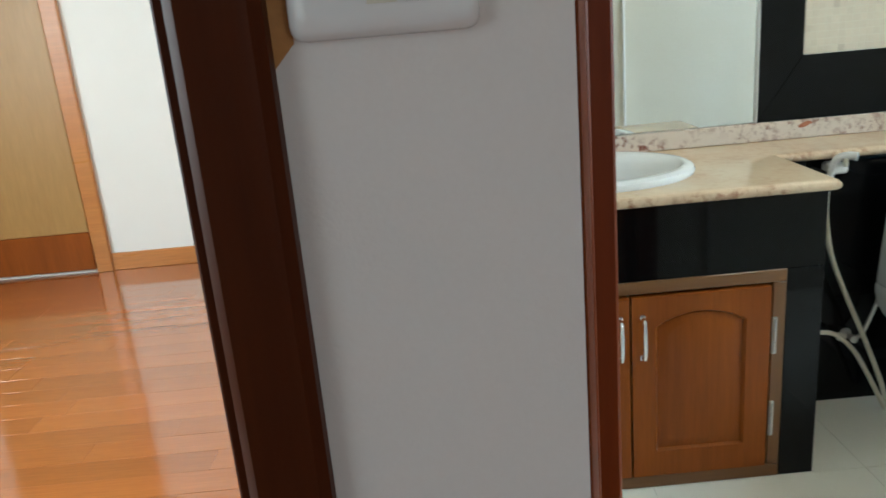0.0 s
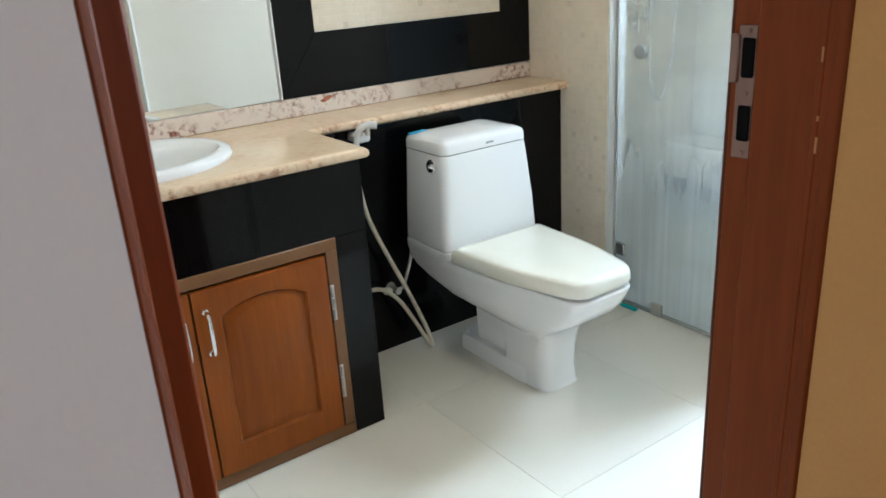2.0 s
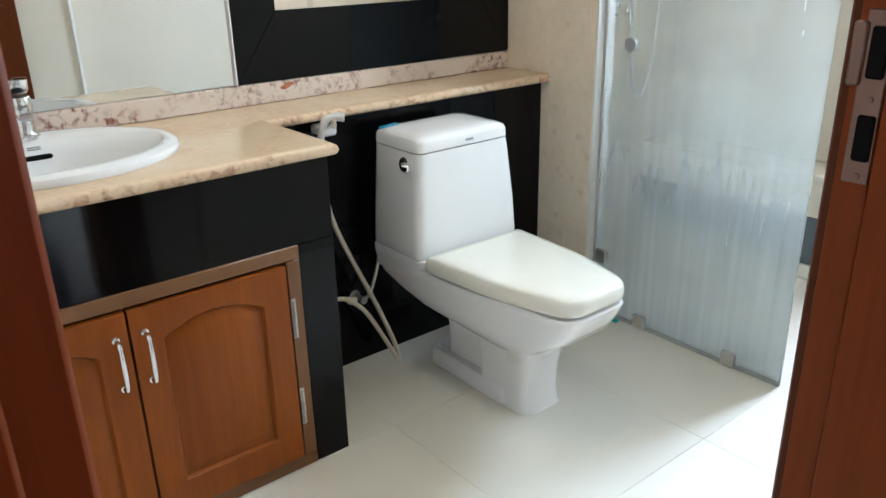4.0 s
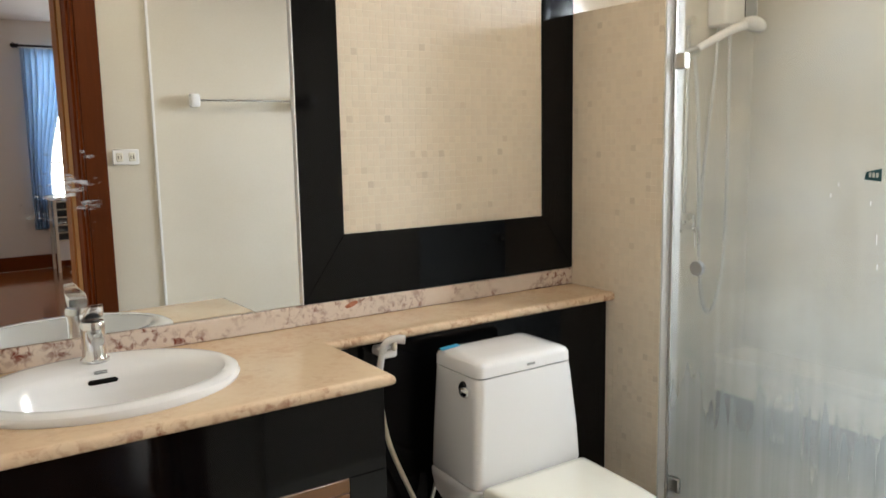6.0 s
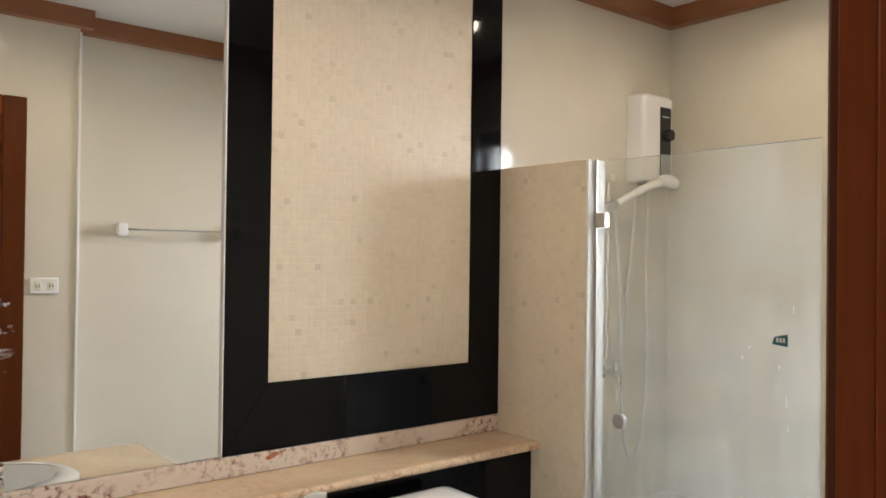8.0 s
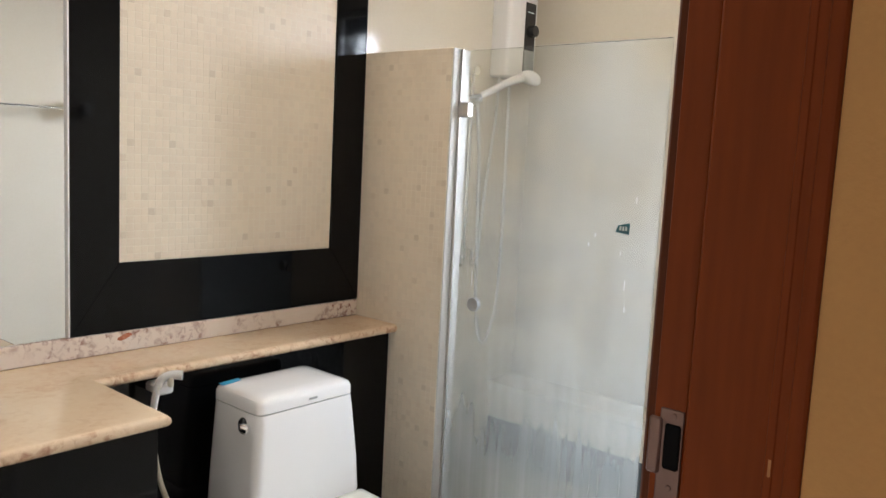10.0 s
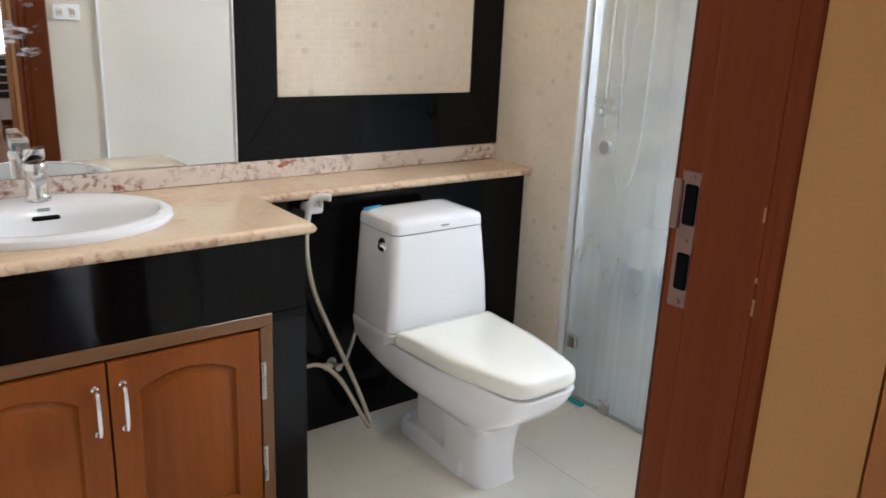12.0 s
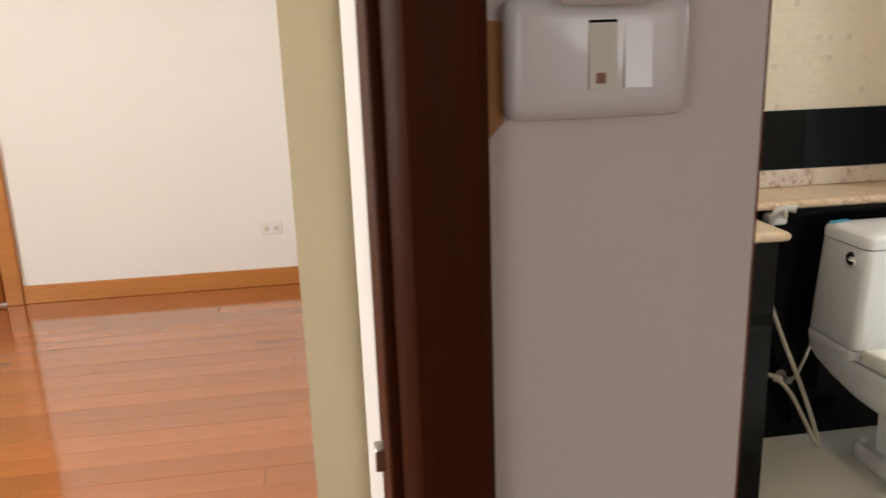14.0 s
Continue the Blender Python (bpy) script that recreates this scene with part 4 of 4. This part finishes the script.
part("body", lathe([(0.018, 0), (0.018, 0.004), (0.009, 0.006), (0.009, 0.04), (0.012, 0.042), (0.012, 0.055), (0.0001, 0.056)], (-0.825, -0.191, 0.235), (0, -1, 0), 14), "steel", valve)
part("knob", lathe([(0.0001, 0), (0.013, 0), (0.013, 0.022), (0.0001, 0.024)], (-0.845, -0.225, 0.235), (-1, 0, 0.3), 12), "aged_plastic", valve)
part("pipe", tube([(-0.825, -0.235, 0.235), (-0.80, -0.24, 0.25), (-0.77, -0.235, 0.31), (-0.755, -0.24, 0.37)], 0.006, 8), "steel", valve)
solid("loose_wire", tube([(-0.365, -0.192, 0.50), (-0.345, -0.21, 0.515), (-0.325, -0.205, 0.530), (-0.31, -0.21, 0.545)], 0.0012, 6), "grey_plastic", "thin grey wire end sticking from the granite", "wire")
solid("teal_brush_head", box(0.006, 0.024, -0.575, -0.50, 0.001, 0.012, 0.003), "teal", "small teal plastic strip on the floor by the glass", "plastic strip")

# ---- shower ----
setting("wall_partition", box(0.001, 0.088, -0.424, -0.001, 0, 1.798, 0.004), "grout", "low mosaic-clad shower partition wall", "wall")
sh = thing("shower_screen", (0.045, -0.8, 0), "frameless glass shower screen clouded with lime scale", "shower screen")
gpane = part("glass_pane", box(0.040, 0.049, -1.166, -0.4305, 0.014, 1.790, 0.001), "shower_glass", sh)
part("channel", box(0.002, 0.087, -0.4300, -0.4245, 0.002, 1.797, 0.002), "cap_paint", sh, "white painted wall channel")
part("strip", box(0.0345, 0.0395, -0.4400, -0.4302, 0.014, 1.795, 0.0008), "steel", sh, "thin metal strip")
for y, z in ((-0.450, 1.598), (-0.464, 0.220)):
    part("clamp", box(0.031, 0.058, y - 0.026, y + 0.016, z - 0.024, z + 0.024, 0.003), "steel", sh, "brushed steel glass clamp")
for y in (-0.650, -0.995):
    part("foot_clip", box(0.031, 0.058, y - 0.024, y + 0.024, 0.001, 0.050, 0.003), "steel", sh, "brushed steel floor clip")
part("plug", lathe([(0.0001, 0), (0.021, 0), (0.023, 0.002), (0.023, 0.018), (0.021, 0.02), (0.0001, 0.02)], (0.034, -0.535, 0.957), (1, 0, 0), 24), "grey_plastic", sh, "round grey glass plug")
stk = part("sticker", loft([[(x, y, z) for y, z in ((-1.040, 1.250), (-1.083, 1.246), (-1.083, 1.279), (-1.046, 1.270))] for x in (0.0384, 0.0396)]), "sticker", sh, "dark teal maker's sticker")
for k in range(3):
    part("print", box(0.0378, 0.0383, -1.076 + k * 0.009, -1.070 + k * 0.009, 1.256, 1.268), "sticker_bar", stk)
# drips on the pane, their highlights put in as white slivers
for y, z, hgt in ((-0.525, 1.045, 0.022), (-1.098, 1.345, 0.010), (-1.08, 1.10, 0.014), (-0.955, 1.205, 0.006), (-0.975, 1.235, 0.005), (-1.085, 1.03, 0.007), (-1.06, 1.19, 0.006)):
    part("drip_mark", box(0.0390, 0.0398, y - 0.0012, y + 0.0012, z - hgt, z + hgt, 0.0003), "white_plastic", sh)
part("floor_seal", box(0.038, 0.051, -1.166, -0.4305, 0.001, 0.0135, 0.001), "grey_plastic", sh)

heater = thing("water_heater", (0.78, -0.05, 1.8), "white electric shower heater with a black control strip", "water heater")
part("case", loft([[(x, y, z) for x, y in rounded([(0.750 + i, -0.002), (0.750 + i, -0.092 + i), (0.962 - i, -0.092 + i), (0.962 - i, -0.002)], [0.002, 0.022, 0.022, 0.002], 5)] for z, i in ((1.798, 0.01), (1.806, 0.0), (2.165, 0.0), (2.176, 0.01))]), "white_plastic", heater)
cs = part("control_strip", box(0.862, 0.938, -0.0955, -0.0925, 1.832, 2.128, 0.001), "black_plastic", heater, "glossy black control strip")
part("dial", lathe([(0.0001, 0), (0.026, 0), (0.024, 0.018), (0.0001, 0.019)], (0.918, -0.0956, 2.010), (0, -1, 0), 20), "black_plastic", cs)
part("grey_strip", box(0.863, 0.937, -0.0965, -0.0956, 1.833, 1.925, 0.0005), "grey_plastic", cs)
part("print", box(0.875, 0.92, -0.0965, -0.0956, 2.085, 2.090), "sticker_bar", cs)

rail = thing("shower_rail", (0.56, -0.06, 1.0), "chrome shower slide rail with a white hand shower", "shower")
part("rail", tube([(0.56, -0.060, 1.02), (0.56, -0.060, 1.80)], 0.010, 12), "chrome", rail)
for z in (1.80, 1.05):
    part("bracket", lathe([(0.020, 0), (0.020, 0.006), (0.013, 0.012), (0.013, 0.055), (0.017, 0.06), (0.017, 0.085), (0.0001, 0.087)], (0.56, -0.001, z), (0, -1, 0), 16), "chrome", rail)
part("slider", lathe([(0.0001, -0.03), (0.022, -0.03), (0.024, 0.0), (0.022, 0.03), (0.0001, 0.03)], (0.57, -0.065, 1.685), (0.9, -0.3, 0.25), 16), "chrome", rail)
hs = part("hand_shower", tube([(0.585, -0.075, 1.695), (0.66, -0.10, 1.735), (0.74, -0.125, 1.775), (0.80, -0.14, 1.795)], lambda u: 0.013 + 0.006 * u, 12), "white_plastic", rail, "white plastic hand shower")
part("head", lathe([(0.0001, -0.020), (0.034, -0.018), (0.046, -0.008), (0.049, 0.006), (0.042, 0.022), (0.024, 0.034), (0.0001, 0.038)], (0.838, -0.152, 1.792), (0.25, -0.2, 1), 20), "white_plastic", hs)
part("hose", tube([(0.585, -0.075, 1.67), (0.595, -0.09, 1.45), (0.615, -0.09, 1.05), (0.635, -0.085, 0.80), (0.68, -0.08, 0.66), (0.74, -0.075, 0.66), (0.80, -0.07, 0.82), (0.828, -0.06, 1.15), (0.832, -0.05, 1.80)], 0.007, 10), "hose_grey", rail, "pale grey flexible shower hose")
part("supply_pipe", tube([(0.770, -0.04, 1.80), (0.765, -0.035, 1.62), (0.735, -0.022, 1.3), (0.715, -0.016, 1.0)], 0.006, 8), "hose_grey", rail)
st = thing("shower_tap", (0.60, -0.05, 0.95), "chrome wall tap below the slide rail", "tap")
part("body", lathe([(0.025, 0), (0.025, 0.005), (0.013, 0.01), (0.013, 0.07), (0.0001, 0.072)], (0.61, -0.001, 1.0), (0, -1, 0), 16), "chrome", st)
part("spout", tube([(0.61, -0.06, 1.0), (0.61, -0.085, 0.99), (0.61, -0.09, 0.94)], 0.009, 10), "chrome", st)
part("lever", box(0.603, 0.617, -0.075, -0.058, 1.01, 1.055, 0.004), "chrome", st)
bench = thing("shower_bench", (0.92, -0.9, 0), "built-in cream shower bench with a dark tiled base", "bench", kind="structure")
part("seat", box(0.855, 1.058, -1.905, -0.002, 0.396, 0.428, 0.006), "bench_tile", bench)
part("front", box(0.870, 1.058, -1.905, -0.002, 0.2555, 0.3955, 0.002), "bench_tile", bench)
part("base", box(0.875, 1.058, -1.905, -0.002, 0.06, 0.255, 0.002), "slate", bench, "dark slate tiled base")
part("kerb", box(0.865, 1.058, -1.905, -0.002, 0.001, 0.0595, 0.002), "floor_tile", bench)

# towel rail and socket on the door wall
tr = thing("towel_rail", (-0.5, -1.88, 1.59), "steel towel rail between white ceramic brackets", "towel rail")
for x in (-0.72, -0.16):
    part("bracket", box(x - 0.022, x + 0.022, -1.9085, -1.85, 1.555, 1.62, 0.008), "porcelain", tr)
part("bar", tube([(-0.72, -1.862, 1.588), (-0.16, -1.862, 1.588)], 0.006, 10), "chrome", tr)
def outlet(name, at, face, label):
    """A white plate with two sockets, on a wall whose face looks along y."""
    x, y, z = at
    o = thing(name, at, label, "socket")
    part("plate", box(x - 0.06, x + 0.06, min(y, y + face * 0.009), max(y, y + face * 0.009), z - 0.036, z + 0.036, 0.004), "white_plastic", o)
    for s in (-1, 1):
        q = part("outlet", box(x + s * 0.028 - 0.015, x + s * 0.028 + 0.015, min(y, y + face * 0.011), max(y, y + face * 0.011), z - 0.02, z + 0.02, 0.002), "aged_plastic", o)
        for k in (-1, 1):
            part("slot", box(x + s * 0.028 + k * 0.006 - 0.0015, x + s * 0.028 + k * 0.006 + 0.0015, min(y, y + face * 0.0116), max(y, y + face * 0.0116), z - 0.008, z + 0.008), "dark", q)
    return o


outlet("wall_socket", (-1.088, -1.7985, 1.318), 1, "white double wall socket on cream tiles")
outlet("wall_socket", (-2.63, 2.0985, 0.345), -1, "white double wall socket above the skirting board")

for x, y in ((0.45, -0.72), (-1.15, -0.95)):
    dl = thing("downlight", (x, y, CEIL), "small recessed warm ceiling downlight, switched on", "ceiling light", group="bathroom downlights")
    part("trim_ring", lathe([(0.036, -0.012), (0.05, -0.010), (0.052, -0.004), (0.052, -0.0005), (0.036, -0.0005)], (x, y, CEIL), n=24), "aluminium", dl)
    part("lens", lathe([(0.0001, -0.006), (0.035, -0.006), (0.035, -0.001), (0.0001, -0.001)], (x, y, CEIL), n=20), "lamp_glow", dl)

# ---- hall: switch ----
sw = thing("light_switch", (-2.124, -1.97, 1.34), "white light switch plate on the grey-white wall", "light switch")
def plate(name, x0, x1, z0, z1):
    return part(name, loft([[(x, y, z) for x, z in rounded([(x0 + i, z0 + i), (x1 - i, z0 + i), (x1 - i, z1 - i), (x0 + i, z1 - i)], 0.009, 4)] for y, i in ((-1.9652, 0.0), (-1.974, 0.0004), (-1.979, 0.002), (-1.982, 0.006), (-1.983, 0.012))]), "white_plastic", sw)
pl = plate("plate", -2.177, -2.068, 1.304, 1.374)
for k, m_ in ((0, "aged_plastic"), (1, "white_plastic")):
    x = -2.131 + k * 0.021
    rk = part("rocker", loft([[(xx, y, zz) for xx, y, zz in ((x, ya, 1.322), (x + 0.0165, ya, 1.322), (x + 0.0165, yb, 1.358), (x, yb, 1.358))] for ya, yb in ((-1.982, -1.982), (-1.9855, -1.9833))]), m_, sw)
    if k == 0:
        part("gap", box(x, x + 0.0165, -1.98335, -1.982, 1.3584, 1.3600), "dark", sw)
        part("mark", box(x + 0.004, x + 0.0095, -1.9858, -1.9848, 1.325, 1.331), "crown", rk)
sw2 = thing("wall_control", (-2.12, -1.97, 1.41), "white wall control box above the switch", "switch box")
part("body", loft([[(x, y, z) for x, z in rounded([(-2.152 + i, 1.3750), (-2.094 - i, 1.3750), (-2.094 - i, 1.470), (-2.152 + i, 1.470)], 0.008, 4)] for y, i in ((-1.9652, 0.0), (-1.985, 0.001), (-1.992, 0.006))]), "white_plastic", sw2)
part("lip", box(-2.150, -2.096, -1.9935, -1.9845, 1.3675, 1.3765, 0.003), "white_plastic", sw2)
solid("bare_patch", loft([[(x, y, z) for x, z in ((-2.1895, 1.290), (-2.1765, 1.304), (-2.1765, 1.361), (-2.1895, 1.362))] for y in (-1.9651, -1.9662)]), "orange_patch", "bare wood-coloured chip in the paint beside the switch", "paint chip")

# ---- bedroom seen in the mirror ----
wr = thing("wardrobe", (-0.85, -2.2, 0), "tall orange wooden wardrobe against the bedroom wall", "wardrobe")
part("carcass", box(-1.1715, -0.40, -2.31, -2.112, 0.0, 2.20, 0.004), "wardrobe_wood", wr)
part("side_panel", box(-1.296, -1.172, -2.17, -2.050, 0.0, 2.22, 0.002), "wardrobe_wood", wr)
for x in (-1.169, -0.782):
    part("door", box(x, x + 0.382, -2.33, -2.3115, 0.08, 2.19, 0.003), "wardrobe_wood", wr)

cu = thing("curtain", (-0.6, -7.6, 0.9), "blue gathered curtain tied beside a bright window", "curtain")


def drape(x0, x1, z0, z1, pinch, folds):
    rows = []
    for k in range(15):
        u = k / 14
        z = z1 + (z0 - z1) * u
        s = 1 - pinch * math.sin(min(1, u / 0.75) * math.pi / 2) ** 2
        row = []
        for i in range(folds * 8 + 1):
            v = i / (folds * 8)
            row.append((x0 + (x1 - x0) * v * s, -7.66 + 0.035 * math.sin(v * folds * math.tau) + 0.01 * math.sin(3.1 * v * folds + u * 5), z))
        rows.append(row)
    b2 = loft(rows, cap=False, closed=False)
    bmesh.ops.solidify(b2, geom=b2.faces[:], thickness=0.004)
    return b2


part("drape", drape(-0.69, -0.24, 0.46, 2.44, 0.55, 7), "curtain", cu)
rod = thing("curtain_rod", (-0.2, -7.66, 2.47), "dark metal curtain rod with a ball end", "curtain rod")
part("rod", tube([(-0.73, -7.66, 2.47), (1.1, -7.66, 2.47)], 0.012, 10), "black_plastic", rod)
part("finial", lathe([(0.0001, -0.03), (0.02, -0.022), (0.03, 0), (0.02, 0.022), (0.0001, 0.03)], (-0.75, -7.66, 2.47), (1, 0, 0), 14), "black_plastic", rod)
for x in (-0.71, 1.0):
    part("bracket", box(x - 0.01, x + 0.01, -7.748, -7.65, 2.45, 2.49, 0.003), "black_plastic", rod)
rk = thing("slatted_rack", (-0.25, -7.46, 0), "white stand with dark slatted bays below the bedroom window", "rack")
for x in (-0.54, 0.04):
    for y in (-7.62, -7.30):
        part("leg", box(x - 0.016, x + 0.016, y - 0.016, y + 0.016, 0.0, 0.80, 0.003), "aged_plastic", rk)
part("top", box(-0.56, 0.06, -7.64, -7.28, 0.80, 0.825, 0.004), "white_plastic", rk)
part("back", box(-0.52, 0.02, -7.40, -7.385, 0.34, 0.79, 0.002), "black_plastic", rk)
for k in range(6):
    part("slat", box(-0.523, 0.023, -7.312, -7.292, 0.345 + k * 0.085, 0.357 + k * 0.085, 0.003), "aged_plastic", rk)
part("panel", box(-0.523, 0.023, -7.31, -7.295, 0.13, 0.335, 0.003), "white_plastic", rk)
solid("cable", tube([(-0.41, -7.3, 0.30), (-0.26, -7.27, 0.25), (-0.16, -7.25, 0.10), (-0.28, -7.22, 0.012), (-0.46, -7.2, 0.010)], 0.006, 8), "white_plastic", "loose white cable hanging to the floor", "cable")

# ---- tiles and planks ----


def piece_mesh(name, w, h, d, axis, mat, bevel=0.0008):
    """One tile: w by h, d thick, its face along -axis or up."""
    if axis == "z":
        bm = box(0, w, 0, h, -0.006, d, 0)
    elif axis == "y":
        bm = box(0, w, -d, 0.001, 0, h, 0)
    else:
        bm = box(-d, 0.001, 0, w, 0, h, 0)
    face = {"z": lambda c: c.z > d - 1e-5, "y": lambda c: c.y < -d + 1e-5, "x": lambda c: c.x < -d + 1e-5}[axis]
    edges = [e for e in bm.edges if all(face(v.co) for v in e.verts)]
    bmesh.ops.bevel(bm, geom=edges, offset=bevel, segments=1, affect="EDGES")
    return finish(name, bm, mat, smooth=False)


def place(mesh, parent, at, name):
    ob = new(name, mesh)
    ob.parent = parent
    ob.location = Vector(at) - top(parent)
    return ob


# bathroom floor tiles
ft = thing("floor_tiles", (-0.5, -0.9, 0), "large glossy cream floor tiles with thin joints", "floor", kind="structure")
tm = piece_mesh("tile", 0.5990, 0.5990, 0.0, "z", "floor_tile", 0.0005)
for i in range(-2, 4):
    for j in range(-2, 2):
        x, y = -0.955 + 0.6 * i, -1.17 + 0.6 * j
        if x + 0.6 < -2.13 or x > 1.06 or y > -0.01 or y + 0.6 < -1.95:
            continue
        x0, x1, y0, y1 = max(x, -2.129), min(x + 0.5990, 1.059), max(y, -1.94), min(y + 0.5990, -0.001)
        if x1 - x0 < 0.05 or y1 - y0 < 0.03:
            continue
        full = x1 - x0 > 0.597 and y1 - y0 > 0.597
        place(tm if full else piece_mesh("tile", x1 - x0, y1 - y0, 0.0, "z", "floor_tile", 0.0005), ft, (x0, y0, 0), "tile")

# mosaic
MOS = 0.0215


def mosaic(parent, axis, plane, a0, a1, z0, z1, near):
    """A field of small tiles; those in the near stretch are parts, the rest one sheet."""
    rnd = random.Random(5 if axis == "y" else 9)
    na, nz = int((a1 - a0) / MOS), int((z1 - z0) / MOS)
    sa, sz = (a1 - a0) / na, (z1 - z0) / nz
    gap = 0.0010
    meshes = {m: piece_mesh("mosaic_tile", sa - gap, sz - gap, 0.0006, axis, m, 0.0004) for m in ("mosaic", "mosaic_dark")}
    rest = {"mosaic": ([], []), "mosaic_dark": ([], [])}
    for i in range(na):
        for j in range(nz):
            mat = "mosaic_dark" if rnd.random() < 0.04 else "mosaic"
            a, z = a0 + i * sa + gap / 2, z0 + j * sz + gap / 2
            jit = rnd.uniform(-0.00015, 0.00015)
            if near[0] <= a < near[1] and near[2] <= z < near[3]:
                at = (a, plane + jit, z) if axis == "y" else (plane + jit, a, z)
                place(meshes[mat], parent, at, "mosaic_tile")
                continue
            vs, fs = rest[mat]
            k = len(vs)
            e = 0.0004
            f, g = plane - 0.0006 + jit, plane
            for (p, q, r_, s_), dpt in (((a, a + sa - gap, z, z + sz - gap), g), ((a, a + sa - gap, z, z + sz - gap), f + e), ((a + e, a + sa - gap - e, z + e, z + sz - gap - e), f)):
                for u, v in ((p, r_), (q, r_), (q, s_), (p, s_)):
                    vs.append((u, dpt, v) if axis == "y" else (dpt, u, v))
            for c in (0, 4):
                for t in range(4):
                    fs.append((k + c + t, k + c + (t + 1) % 4, k + c + 4 + (t + 1) % 4, k + c + 4 + t))
            fs.append((k + 8, k + 9, k + 10, k + 11))
    off = top(parent)
    for mat, (vs, fs) in rest.items():
        me = bpy.data.meshes.new("mosaic_field")
        me.from_pydata([tuple(Vector(v) - off) for v in vs], [], fs)
        me.materials.append(M[mat])
        ob = new("mosaic_field", me)
        ob.parent = parent
        b3 = bmesh.new()
        b3.from_mesh(me)
        bmesh.ops.recalc_face_normals(b3, faces=b3.faces[:])
        b3.to_mesh(me)
        b3.free()
        tagged(ob, kind="stuff")


mp = thing("mosaic_panel", (-0.53, -0.01, 1.1), "cream stone mosaic panel inside the black granite surround", "wall panel", kind="structure")
part("grout_bed", box(MX0, MX1, -0.0115, -0.001, MZ0, MZ1), "grout", mp)
mosaic(mp, "y", -0.0112, MX0 + 0.001, MX1 - 0.001, MZ0 + 0.001, MZ1, (-0.72, -0.38, 1.30, 1.70))
pm = thing("partition_mosaic", (0.0, -0.2, 0), "cream stone mosaic cladding on the shower partition", "wall panel", kind="structure")
mosaic(pm, "x", 0.0008, -0.4235, -0.001, 0.002, 1.796, (-0.40, -0.06, 1.2, 1.6))

# floor boards
def boards(name, x0, x1, y0, y1, w, length, label, near=None):
    fl = thing(name, (x0, y0, 0), label, "floor", kind="structure")
    rnd = random.Random(3)
    cache = {}
    vs, fs = [], []
    row, y = 0, y0
    while y < y1 - 0.01:
        x = x0 - rnd.uniform(0, length)
        h = min(w, y1 - y) - 0.0006
        while x < x1:
            ln = length * rnd.choice((0.7, 1.0, 1.3))
            a, c = max(x, x0), min(x + ln, x1)
            x += ln
            if c - a < 0.03:
                continue
            if near is None or (near[0] < c and a < near[1] and near[2] < y < near[3]):
                key = (round(c - a, 3), round(h, 4))
                if key not in cache:
                    cache[key] = piece_mesh("plank", c - a - 0.0006, h, 0.0, "z", "plank", 0.0007)
                place(cache[key], fl, (a, y, rnd.uniform(-0.0003, 0.0003)), "plank")
            else:
                k = len(vs)
                vs += [(a - x0, y - y0, 0), (c - 0.0006 - x0, y - y0, 0), (c - 0.0006 - x0, y + h - y0, 0), (a - x0, y + h - y0, 0)]
                vs += [(p, q, -0.011) for p, q, _ in vs[k:k + 4]]
                fs += [(k, k + 1, k + 2, k + 3)] + [(k + t, k + 4 + t, k + 4 + (t + 1) % 4, k + (t + 1) % 4) for t in range(4)]
        y += w
    if vs:
        me = bpy.data.meshes.new("plank_field")
        me.from_pydata(vs, [], fs)
        me.materials.append(M["plank"])
        ob = new("plank_field", me)
        ob.parent = fl
        tagged(ob, kind="stuff")
    return fl


boards("left_room_boards", -5.44, -2.345, -1.94, 2.095, 0.12, 1.1, "glossy orange-brown wooden floor boards", (-5.0, -2.345, -1.0, 2.1))
boards("bedroom_boards", -4.69, 1.69, -7.73, -1.95, 0.12, 1.1, "glossy reddish wooden bedroom floor boards", (-1.6, 0.2, -7.7, -6.3))
